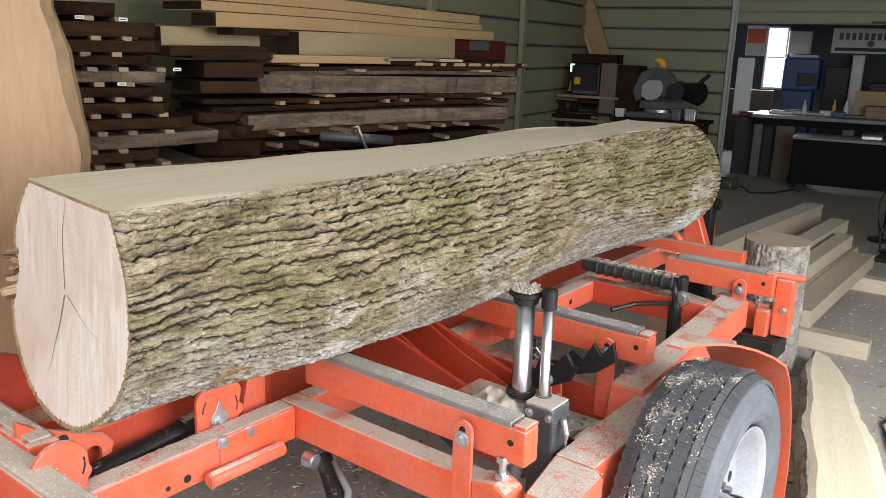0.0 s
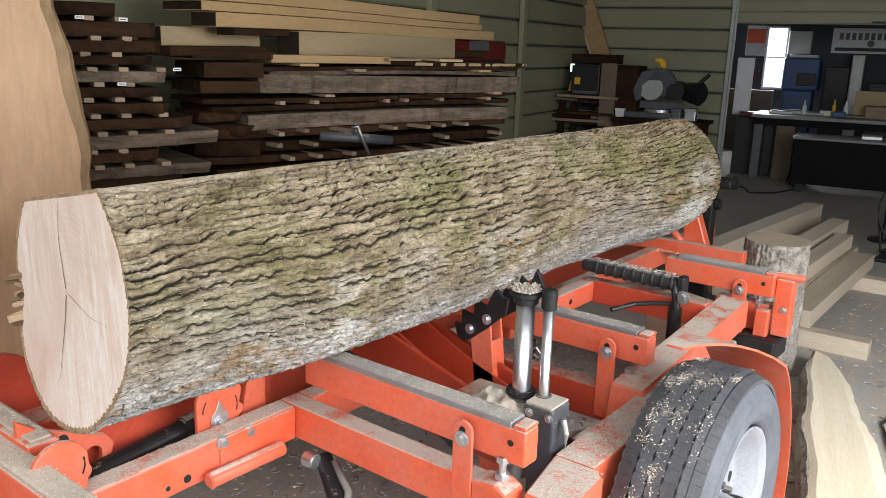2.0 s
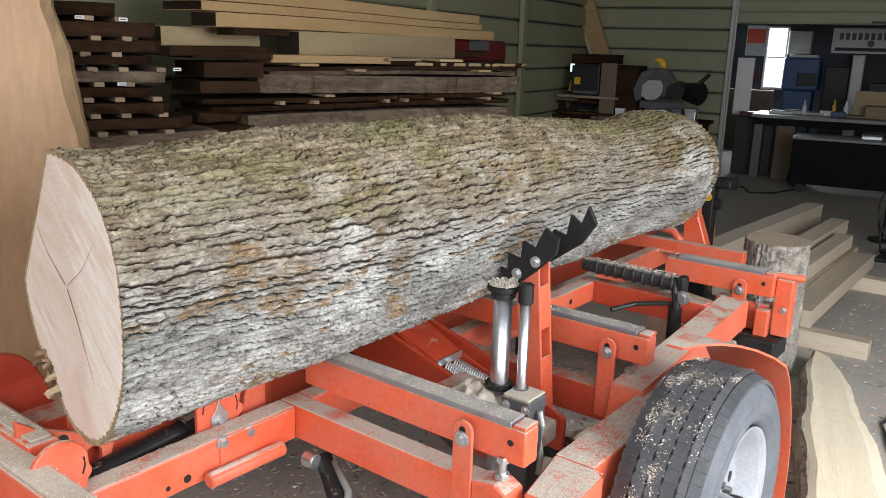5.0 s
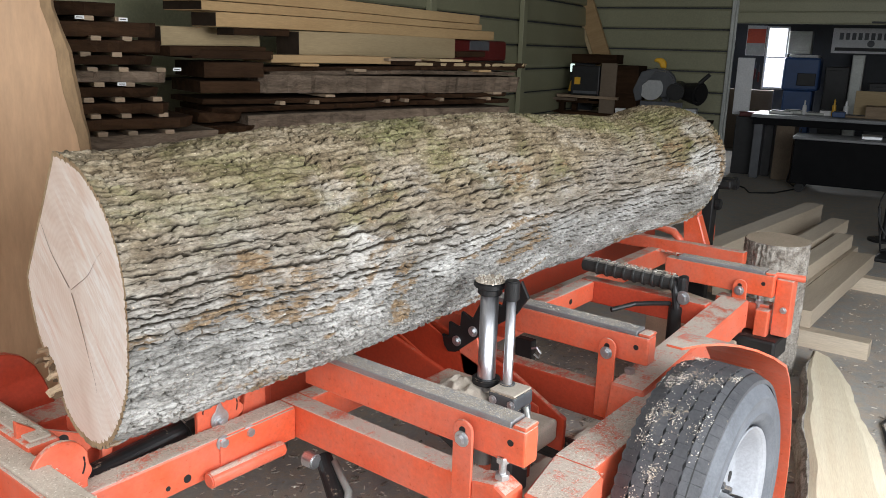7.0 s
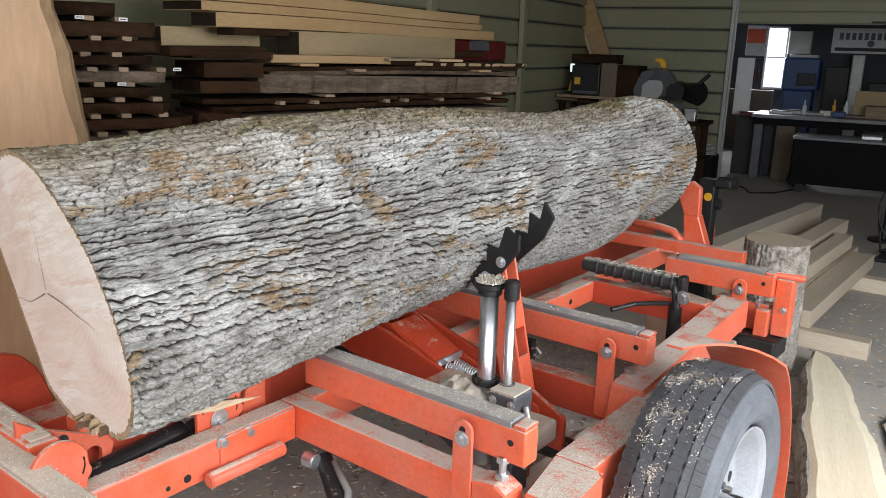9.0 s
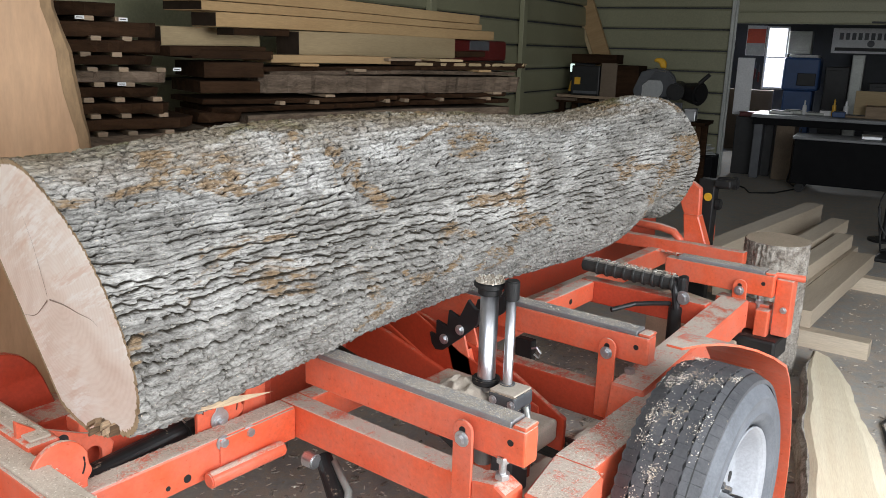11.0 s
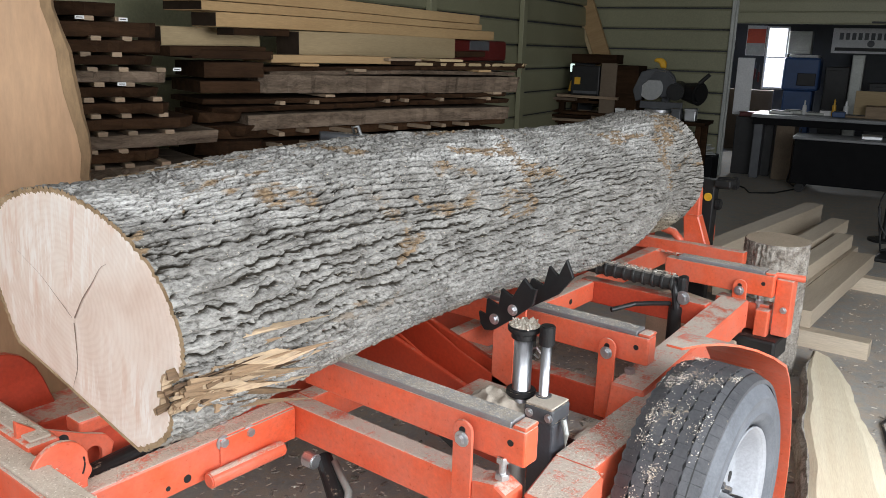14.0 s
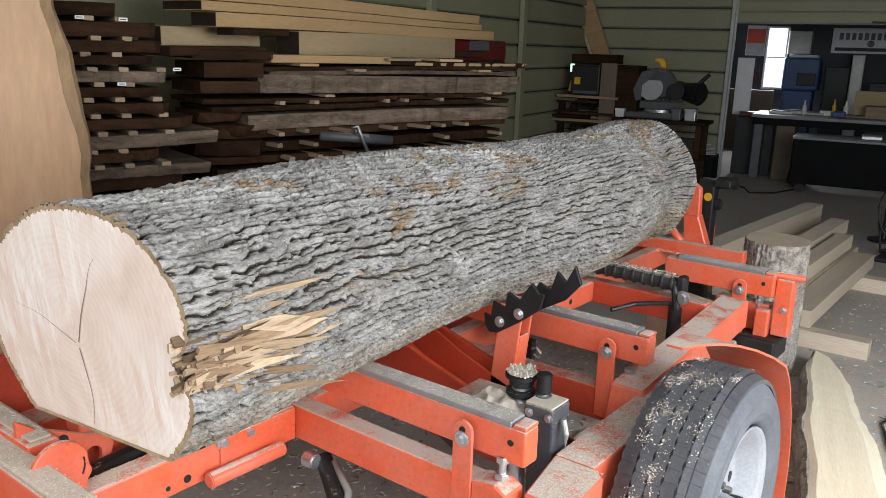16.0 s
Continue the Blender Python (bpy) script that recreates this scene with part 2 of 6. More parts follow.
def end_grain_material(name):
    m, t, p, link = nodes(name)
    v = coords(t, (0.02, 1, 1))
    rings = t.nodes.new("ShaderNodeTexWave")
    rings.wave_type, rings.rings_direction = "RINGS", "X"
    for k, x in (("Scale", 26.0), ("Distortion", 3.0), ("Detail", 3.0), ("Detail Scale", 1.4)):
        rings.inputs[k].default_value = x
    link(v, rings.inputs["Vector"])
    stain = noise_tex(t, v, 4.2, 5, 0.6, 0.8)
    col = ramp(t, stain, [(0.30, (0.66, 0.50, 0.42)), (0.50, (0.77, 0.645, 0.57)), (0.72, (0.84, 0.76, 0.70))])
    col = mix(t, 0.10, col, ramp(t, rings.outputs["Fac"], [(0.2, (0.60, 0.44, 0.33)), (0.6, (0.84, 0.72, 0.61))]))
    # pale and pinkish saw streaks
    sv = coords(t, (0.02, 5.0, 0.7))
    patchy = ramp(t, noise_tex(t, v, 3.0, 3, 0.5), [(0.40, (0.1, 0.1, 0.1)), (0.62, (1, 1, 1))])
    f = mix(t, 1.0, patchy, ramp(t, noise_tex(t, sv, 11, 4, 0.7), [(0.50, (0, 0, 0)), (0.60, (0.75, 0.75, 0.75))]), "MULTIPLY")
    col = mix(t, f, col, (0.88, 0.83, 0.79))
    f = mix(t, 1.0, patchy, ramp(t, noise_tex(t, coords(t, (0.02, 4.0, 0.5)), 8, 4, 0.7), [(0.54, (0, 0, 0)), (0.66, (0.6, 0.6, 0.6))]), "MULTIPLY")
    col = mix(t, f, col, (0.66, 0.42, 0.31))
    link(col, p.inputs["Base Color"])
    p.inputs["Roughness"].default_value = 0.7
    p.inputs["Specular IOR Level"].default_value = 0.25
    bump(t, p, noise_tex(t, sv, 30, 4, 0.7), 0.06, 0.002)
    return m


BARK = bark_material("ash_bark", True, True)
STUMPBARK = bark_material("stump_bark", False, True, (0.11, 0.085, 0.065), (0.50, 0.46, 0.41))
ENDGRAIN = end_grain_material("sawn_end_grain")
SAWN = surface("fresh_sawn_face", (0.76, 0.61, 0.43), (0.90, 0.79, 0.61), 0.7, 0, 1.6, 46, 0.4, (0.3, 9, 9), 0.0, spec=0.25)
BARKRING = surface("bark_cross_section", (0.19, 0.115, 0.055), (0.50, 0.37, 0.235), 0.9, 0, 22, 160, 0.6, tone=0.0, spec=0.15)
CRACK = surface("crack_brown", (0.20, 0.13, 0.10), (0.34, 0.24, 0.19), 0.9, 0, 20, 90, 0.2)
def island_wood(name, dark, mid, light):
    m, t, p, link = nodes(name)
    g = t.nodes.new("ShaderNodeNewGeometry")
    col = ramp(t, g.outputs["Random Per Island"], [(0.0, dark), (0.4, mid), (1.0, light)])
    grain = noise_tex(t, coords(t, (0.3, 4, 4)), 60, 4, 0.7)
    col = mix(t, 0.5, col, ramp(t, grain, [(0.3, dark), (0.7, light)]), "OVERLAY")
    link(col, p.inputs["Base Color"])
    p.inputs["Roughness"].default_value = 0.85
    bump(t, p, grain, 0.5)
    return m


TORN = island_wood("torn_fibres", (0.11, 0.070, 0.042), (0.33, 0.235, 0.150), (0.60, 0.50, 0.37))
CHIPS = island_wood("loose_chips", (0.30, 0.25, 0.20), (0.56, 0.50, 0.43), (0.80, 0.76, 0.70))


def glow(name, color, strength):
    m, t, p, link = nodes(name)
    p.inputs["Base Color"].default_value = (*color, 1)
    p.inputs["Emission Color"].default_value = (*color, 1)
    p.inputs["Emission Strength"].default_value = strength
    return m


WINDOWLIGHT = glow("bright_daylight", (0.93, 0.97, 1.0), 1.6)
LEDGREEN = glow("small_screen_glow", (0.8, 1.0, 0.9), 0.9)


# ---- building helpers ----
def part(name, bm, material, parent, label="", smooth=False):
    me = bpy.data.meshes.new(name)
    bm.normal_update()
    bm.to_mesh(me)
    bm.free()
    for pl in me.polygons:
        pl.use_smooth = smooth
    me.materials.append(material)
    ob = new(name, me)
    if parent is not None:
        ob.parent = parent
    return tagged(ob, label)


def share(name, source, parent, m=None):
    ob = new(name, source.data)
    ob.parent = parent
    if m is not None:
        ob.matrix_basis = m
    return ob


def thing(name, label, category, group="", kind="", m=None):
    ob = new(name)
    ob.empty_display_size = 0.05
    if m is not None:
        ob.matrix_basis = m
    return tagged(ob, label, category, group, kind)


def box(x0, x1, y0, y1, z0, z1, bevel=0.004, bm=None, m=None, seg=2):
    """A box with rounded edges."""
    b = bmesh.new()
    bmesh.ops.create_cube(b, size=1)
    for v in b.verts:
        v.co = Vector((x0 + (v.co.x + 0.5) * (x1 - x0), y0 + (v.co.y + 0.5) * (y1 - y0), z0 + (v.co.z + 0.5) * (z1 - z0)))
    if bevel:
        lim = 0.45 * min(abs(x1 - x0), abs(y1 - y0), abs(z1 - z0))
        bmesh.ops.bevel(b, geom=b.edges[:], offset=min(bevel, lim), segments=seg, affect="EDGES", profile=0.5)
    return merge(bm, b, m)


def merge(bm, b, m=None):
    if m is not None:
        b.transform(m)
    if bm is None:
        return b
    me = bpy.data.meshes.new("joined")
    b.to_mesh(me)
    b.free()
    bm.from_mesh(me)
    bpy.data.meshes.remove(me)
    return bm


def rod(p0, p1, r0, r1=None, seg=24, bevel=0.0, bm=None):
    p0, p1 = Vector(p0), Vector(p1)
    r1 = r0 if r1 is None else r1
    d = p1 - p0
    b = bmesh.new()
    bmesh.ops.create_cone(b, cap_ends=True, segments=seg, radius1=r0, radius2=r1, depth=d.length)
    if bevel:
        caps = [e for e in b.edges if abs(abs(e.verts[0].co.z) - d.length / 2) < 1e-6 and abs(e.verts[0].co.z - e.verts[1].co.z) < 1e-6]
        bmesh.ops.bevel(b, geom=caps, offset=bevel, segments=2, affect="EDGES")
    b.transform(Matrix.Translation((p0 + p1) / 2) @ d.to_track_quat("Z", "Y").to_matrix().to_4x4())
    return merge(bm, b)


def prism(points, axis, a, b_, bevel=0.003, bm=None):
    """An outline extruded along an axis: points are the other two coordinates, in order."""
    b = bmesh.new()

    def co(p, w):
        return {"x": (w, p[0], p[1]), "y": (p[0], w, p[1]), "z": (p[0], p[1], w)}[axis]
    lo = [b.verts.new(co(p, a)) for p in points]
    hi = [b.verts.new(co(p, b_)) for p in points]
    n = len(points)
    b.faces.new(lo)
    b.faces.new(hi[::-1])
    for i in range(n):
        b.faces.new((lo[i], hi[i], hi[(i + 1) % n], lo[(i + 1) % n]))
    bmesh.ops.recalc_face_normals(b, faces=b.faces[:])
    if bevel:
        bmesh.ops.bevel(b, geom=b.edges[:], offset=bevel, segments=1, affect="EDGES")
    return merge(bm, b)


def lathe(profile, seg=48, axis="y", closed=True):
    """Turns (radius, along) pairs round the y axis."""
    b = bmesh.new()
    rings = []
    for k in range(seg):
        a = 2 * math.pi * k / seg
        rings.append([b.verts.new((r * math.cos(a), w, r * math.sin(a))) for r, w in profile])
    n = len(profile)
    for k in range(seg):
        p, q = rings[k], rings[(k + 1) % seg]
        for i in range(n if closed else n - 1):
            j = (i + 1) % n
            b.faces.new((p[i], p[j], q[j], q[i]))
    bmesh.ops.recalc_face_normals(b, faces=b.faces[:])
    return b


def pipe(points, r, bm=None, seg=10):
    """A bent round bar through points."""
    b = bmesh.new()
    pts = [Vector(p) for p in points]
    rings = []
    for i, p in enumerate(pts):
        d = (pts[min(i + 1, len(pts) - 1)] - pts[max(i - 1, 0)]).normalized()
        q = d.to_track_quat("Z", "Y").to_matrix()
        rings.append([b.verts.new(p + q @ Vector((r * math.cos(2 * math.pi * k / seg), r * math.sin(2 * math.pi * k / seg), 0))) for k in range(seg)])
    for a, c in zip(rings, rings[1:]):
        for k in range(seg):
            b.faces.new((a[k], a[(k + 1) % seg], c[(k + 1) % seg], c[k]))
    b.faces.new(rings[0][::-1])
    b.faces.new(rings[-1])
    bmesh.ops.recalc_face_normals(b, faces=b.faces[:])
    return merge(bm, b)


def lathe_at(at, r=0.0285, w=0.012):
    b = lathe([(r, -w / 2), (r + 0.002, -w / 4), (r + 0.002, w / 4), (r, w / 2), (r - 0.006, 0.0)], 24)
    b.transform(Matrix.Translation(at))
    return b


def bolt(parent, at, direction, size=0.011, mat=None):
    """A hexagon bolt with its washer."""
    d = Vector(direction).normalized()
    at = Vector(at)
    b = rod(at, at + d * size * 0.35, size * 1.55, seg=20, bevel=size * 0.08)
    b = rod(at + d * size * 0.3, at + d * size * 1.15, size, size * 0.96, seg=6, bevel=size * 0.12, bm=b)
    return part("bolt", b, mat or ZINC, parent, "galvanised hexagon bolt")


# ---- the shed ----
U = Vector((math.cos(radians(10)), math.sin(radians(10)), 0))
V = Vector((-U.y, U.x, 0))
DOOR = Vector((9.8, 3.2, 0))
CORNER = Vector((9.477, 5.035, 0))

# Yard out of view, its gravel tone lowered to cut bounce light.
tagged(part("ground", box(-60, 90, -70, 70, -0.3, -0.02, 0), surface("yard_gravel", (0.12, 0.115, 0.10), (0.21, 0.20, 0.18), 0.9, 0, 2, 60, 0.5), None), "unseen gravel yard around the shed", "ground", kind="structure")
tagged(part("floor", box(-2.4, 15.2, -2.6, 9.0, -0.018, 0.0, 0), FLOORM, None), "dusty grey concrete workshop floor", "floor", kind="structure")


def sided_wall(name, start, along, length, z0, z1, inward, pitch=0.245):
    """A wall of lapped steel siding, its boards turned to the inside."""
    m = Matrix.Translation(start) @ Matrix(((along.x, inward.x, 0), (along.y, inward.y, 0), (0, 0, 1))).to_4x4()
    wall = part(name, box(0, length, -0.14, -0.03, z0, z1, 0), WALLIN, None)
    wall.matrix_basis = m
    tagged(wall, "cream lapped steel siding wall of the shed", "wall", kind="structure")
    b = prism([(-0.03, 0.006), (0.004, 0.006), (0.016, 0.02), (0.002, pitch - 0.03), (-0.012, pitch - 0.012), (-0.03, pitch - 0.012)], "x", 0, length, 0)
    src = None
    n = int((z1 - z0) / pitch)
    for i in range(n):
        q = Matrix.Translation((0, 0, z0 + i * pitch))
        if src is None:
            src = part("siding_panel", b, SIDING, wall)
            src.matrix_basis = q
        else:
            share("siding_panel", src, wall, q)
    return wall


sided_wall("wall_east", DOOR + V * 0.16, V, 1.70, 0.0, 4.0, -U)
sided_wall("wall_north", CORNER, -U, 13.4, 0.0, 4.0, -V)


def put(ob, deg, at, label, category, kind="structure"):
    ob.matrix_basis = Matrix.Translation(at) @ pose(0, 0, 0, 0, 0, deg)
    return tagged(ob, label, category, kind=kind)


# unseen roof, walls and header, added to keep sky light out between the openings
tagged(part("ceiling", box(-2.4, 15.2, -2.6, 9.0, 4.0, 4.12, 0), ROOFM, None), "unseen sheet roof closing the shed off", "roof", kind="structure")
tagged(part("wall_south", box(5.2, 15.2, -2.6, -2.45, 0, 4, 0), WALLIN, None), "unseen grey wall closing the right side of the shed", "wall", kind="structure")
tagged(part("wall_back", box(15.0, 15.2, -2.45, 9.0, 0, 4, 0), WALLIN, None), "unseen grey end wall behind the workshop", "wall", kind="structure")
tagged(part("lintel", box(-2.4, 5.2, -2.6, -2.45, 3.1, 4, 0), WALLIN, None), "unseen header over the open side of the shed", "wall", kind="structure")


def east(ob, t=0.0, d=0.0):
    """Sets an object that is drawn in wall coordinates (x left along the wall, y away from the wall towards the room) on the east wall."""
    ob.matrix_basis = Matrix.Translation(DOOR + V * t) @ Matrix(((V.x, -U.x, 0), (V.y, -U.y, 0), (0, 0, 1))).to_4x4()
    return ob


# the partly raised roller door and its posts
door = tagged(east(part("door_1", box(-3.2, 0.12, -0.05, -0.02, 1.79, 2.3, 0.002), SIDING, None)), "partly raised cream roller door", "door", kind="structure")
for k in range(4):
    part("slat", box(-3.2, 0.12, -0.02, 0.0, 1.80 + 0.125 * k, 1.915 + 0.125 * k, 0.008), SIDING, door)
part("handle", box(-1.55, -1.30, 0.0, 0.025, 1.805, 1.825, 0.006), BLACK, door, "black lifting handle")
post = tagged(east(part("door_post", box(0.12, 0.165, -0.06, 0.05, 0, 2.4, 0.006), POSTM, None)), "pale galvanised door post", "post", kind="structure")
part("track", box(0.095, 0.12, 0.0, 0.03, 0, 2.3, 0.004), POSTM, post)


# ---- the sawmill bed ----
mill = thing("sawmill_bed", "orange steel log bed of a portable sawmill covered in sawdust", "sawmill")
part("rail", box(0.30, 1.2692, 1.44, 1.50, 0.440, 0.532, 0.006), ORANGE, mill)
part("rail", box(1.331, 4.3, 1.44, 1.50, 0.440, 0.532, 0.006), ORANGE, mill)
part("rail", box(1.492, 2.02, 0.705, 0.808, 0.42, 0.530, 0.006), ORANGE, mill)
part("rail", prism([(1.90, 0.44), (2.78, 0.50), (2.78, 0.602), (1.92, 0.545)], "y", 0.785, 0.885, 0.006), ORANGE, mill)
part("cross_beam", box(1.27, 1.33, 0.80, 1.50, 0.441, 0.5315, 0.005), ORANGE, mill)
part("cross_beam", box(1.96, 2.02, 0.80, 2.0, 0.40, 0.50, 0.006), SHADERED, mill)
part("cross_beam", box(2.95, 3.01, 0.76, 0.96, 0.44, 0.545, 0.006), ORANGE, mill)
part("cross_beam", box(2.62, 2.68, 0.88, 1.36, 0.515, 0.600, 0.006), SHADERED, mill)
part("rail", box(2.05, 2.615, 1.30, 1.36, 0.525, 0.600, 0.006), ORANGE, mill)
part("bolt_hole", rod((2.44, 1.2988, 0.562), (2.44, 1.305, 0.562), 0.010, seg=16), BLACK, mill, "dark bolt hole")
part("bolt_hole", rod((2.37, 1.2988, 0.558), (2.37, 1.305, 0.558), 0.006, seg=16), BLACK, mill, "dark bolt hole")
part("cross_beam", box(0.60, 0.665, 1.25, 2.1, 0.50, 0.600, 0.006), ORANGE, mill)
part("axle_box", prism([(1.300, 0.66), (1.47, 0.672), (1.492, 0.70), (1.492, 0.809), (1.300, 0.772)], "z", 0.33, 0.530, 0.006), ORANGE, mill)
part("main_beam", box(0.30, 4.3, 1.78, 1.93, 0.30, 0.55, 0.008), SHADERED, mill)


def bunk(x0, near, far, width=0.052):
    b = part("bunk", box(x0, x0 + width, near, far, 0.588, 0.668, 0.005), ORANGE, mill)
    part("steel_cap", box(x0 - 0.001, x0 + width + 0.001, near + 0.036, far - 0.05, 0.6685, 0.683, 0.003), STEEL, b, "worn steel wear strip dusted with sawdust")
    part("end_cap", box(x0 + 0.001, x0 + width - 0.001, near, near + 0.034, 0.6685, 0.679, 0.004), ORANGE, b)
    part("bolt_hole", rod((x0 - 0.0012, near + 0.036, 0.636), (x0 + 0.003, near + 0.036, 0.636), 0.0075, seg=16), BLACK, b, "dark bolt hole")
    return b


bunk(1.295, 0.770, 1.43)
bunk(1.990, 0.812, 1.75)
bunk(2.900, 0.742, 1.15)


def strap(x, y, top, low):
    """The hanger plate that holds a bunk over its cross beam."""
    b = bmesh.new()
    w = 0.0255
    pts = [(y - w, low), (y + w, low), (y + w, top - 0.022)]
    pts += [(y + w * math.cos(a), top - 0.022 + 0.022 * math.sin(a)) for a in (radians(30), radians(60), radians(90), radians(120), radians(150))]
    pts += [(y - w, top - 0.022)]
    s = part("strap", prism(pts, "x", x - 0.008, x, 0.0018), ORANGE, mill)
    bolt(s, (x - 0.008, y, top - 0.042), (-1, 0, 0), 0.0115)
    part("slot", rod((x - 0.0092, y, top - 0.022), (x - 0.006, y, top - 0.022), 0.008, seg=16), BLACK, s, "dark slot")
    return s


strap(1.268, 0.905, 0.668, 0.40)
strap(1.955, 0.915, 0.658, 0.42)
strap(2.893, 0.855, 0.640, 0.44)
# levelling screws
for x, y, z in ((1.30, 0.825, 0.545), (2.00, 0.865, 0.515), (2.955, 0.80, 0.545)):
    b = rod((x, y, z - 0.02), (x, y, z + 0.052), 0.0085, seg=12)
    b = rod((x, y, z), (x, y, z + 0.014), 0.017, seg=6, bevel=0.002, bm=b)
    b = rod((x, y, z + 0.038), (x, y, z + 0.052), 0.0155, seg=6, bevel=0.002, bm=b)
    part("levelling_screw", b, ZINC, mill, "galvanised levelling screw and nuts")
part("bracket", prism([(0.775, 0.30), (0.88, 0.30), (0.88, 0.535), (0.82, 0.545), (0.79, 0.53)], "x", 1.262, 1.33, 0.004), ORANGE, mill)
part("bracket", box(1.955, 2.02, 0.83, 0.90, 0.40, 0.522, 0.005), ORANGE, mill)
part("stop_post", box(2.925, 2.985, 0.682, 0.740, 0.445, 0.655, 0.004), ORANGE, mill)
part("stop_block", box(2.90, 2.95, 0.748, 0.795, 0.41, 0.535, 0.004), ORANGE, mill)
part("stop_pin", rod((2.94, 0.76, 0.668), (2.96, 0.652, 0.665), 0.011, 0.014, 12, 0.003), ORANGE, mill)
part("outrigger_pad", box(2.86, 3.02, 0.70, 0.92, 0.36, 0.44, 0.01), BLACK, mill)
bolt(mill, (2.925, 0.705, 0.545), (-1, 0, 0), 0.008)
bolt(mill, (2.985, 0.70, 0.62), (0, -1, 0), 0.007)
bolt(mill, (1.34, 0.80, 0.62), (0.0, -1, 0.0), 0.016)

# bolts and holes on the inner rail
for x, z in ((1.045, 0.518), (1.122, 0.516)):
    bolt(mill, (x, 1.44, z), (0, -1, 0), 0.0115)
for x, z, r in ((0.947, 0.466, 0.010), (0.897, 0.463, 0.006)):
    part("bolt_hole", rod((x, 1.4388, z), (x, 1.445, z), r, seg=16), BLACK, mill, "dark bolt hole")
part("hinge_tube", rod((0.985, 1.415, 0.452), (1.20, 1.41, 0.452), 0.019, seg=20, bevel=0.003), ORANGE, mill)
part("joint_plate", box(1.035, 1.265, 1.4345, 1.4405, 0.445, 0.528, 0.002), ORANGE, mill)


def arc_line(cx, cz, r, a0, a1, n=10):
    """Points of an arc, in degrees."""
    return [(cx + r * math.cos(radians(a0 + (a1 - a0) * k / n)), cz + r * math.sin(radians(a0 + (a1 - a0) * k / n))) for k in range(n + 1)]


def roller_bracket(x, y, z):
    """A two-lobed lug plate with curved slots and an offset bolt."""
    pts = [(x - 0.066, z - 0.09), (x + 0.050, z - 0.09), (x + 0.050, z - 0.052)] + arc_line(x + 0.053, z - 0.030, 0.017, -80, 30) + [(x + 0.058, z - 0.012)] + arc_line(x + 0.020, z + 0.008, 0.048, 15, 88) + arc_line(x - 0.022, z + 0.014, 0.044, 92, 180)
    s = part("lug_plate", prism(pts, "y", y, y + 0.012, 0.002), ORANGE, mill)
    bolt(s, (x - 0.004, y - 0.004, z - 0.042), (0, -1, 0), 0.0115)
    part("lug_washer", rod((x - 0.004, y - 0.004, z - 0.036), (x - 0.004, y, z - 0.036), 0.026, seg=28, bevel=0.0015), ZINC, s)
    part("tab_washer", prism([(x - 0.022, z - 0.028), (x - 0.004, z + 0.014), (x + 0.016, z - 0.024)], "y", y - 0.0035, y, 0.001), ZINC, s)
    part("slot", pipe([(p[0], y - 0.0005, p[1]) for p in arc_line(x, z - 0.012, 0.050, -20, 25)], 0.0016, seg=6), BLACK, s, "dark curved slot")
    part("slot", pipe([(p[0], y - 0.0005, p[1]) for p in arc_line(x, z - 0.012, 0.050, 140, 175)], 0.0016, seg=6), BLACK, s, "dark curved slot")
    return s


roller_bracket(1.092, 1.508, 0.575)
part("lug_plate", prism([(1.17, 0.50), (1.25, 0.50), (1.25, 0.625), (1.20, 0.625)], "y", 1.53, 1.545, 0.002), ORANGE, mill)
# the rounded lug, the notched plate and the tall side support next to the log's butt
lug = part("lug_plate", prism([(0.735, 0.50), (0.735, 0.545)] + arc_line(0.726, 0.566, 0.020, -60, 40, 5) + arc_line(0.683, 0.588, 0.060, 20, 170) + [(0.625, 0.50)], "y", 1.470, 1.484, 0.002), ORANGE, mill)
part("slot", pipe([(p[0], 1.4695, p[1]) for p in arc_line(0.683, 0.588, 0.048, -30, 15, 8)], 0.0018, seg=6), BLACK, lug, "dark curved slot")
notched = [(0.66, 0.47), (0.66, 0.66), (0.70, 0.628), (0.735, 0.612), (0.80, 0.580), (0.85, 0.560), (0.868, 0.535), (0.862, 0.515), (0.832, 0.440), (0.812, 0.440), (0.838, 0.510)] + arc_line(0.818, 0.522, 0.020, 10, 170, 8) + [(0.792, 0.47)]
plate = part("notched_plate", prism(notched, "y", 1.600, 1.614, 0.0015), ORANGE, mill)
part("bolt_hole", rod((0.752, 1.5988, 0.583), (0.752, 1.606, 0.583), 0.013, seg=18), BLACK, plate, "dark bolt hole")
part("side_support", prism([(0.30, 0.38), (0.918, 0.38), (0.905, 0.44), (0.855, 0.60), (0.848, 0.620), (0.832, 0.656), (0.806, 0.686), (0.775, 0.702), (0.73, 0.710), (0.30, 0.730)], "y", 1.87, 1.895, 0.003), DEEPSHADERED, mill)
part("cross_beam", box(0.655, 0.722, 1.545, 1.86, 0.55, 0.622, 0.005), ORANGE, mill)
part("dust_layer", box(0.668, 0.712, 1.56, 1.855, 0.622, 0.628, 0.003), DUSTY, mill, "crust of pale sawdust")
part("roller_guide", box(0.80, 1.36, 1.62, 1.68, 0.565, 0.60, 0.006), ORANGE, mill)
# Black rod added where the gap under the log falls into shadow.
part("belt_guard", rod((0.74, 1.585, 0.478), (1.075, 1.585, 0.505), 0.026, seg=20, bevel=0.003), BLACK, mill, "black tube in the shaded gap under the log")
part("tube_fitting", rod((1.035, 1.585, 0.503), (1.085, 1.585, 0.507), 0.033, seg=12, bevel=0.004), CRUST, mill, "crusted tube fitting")
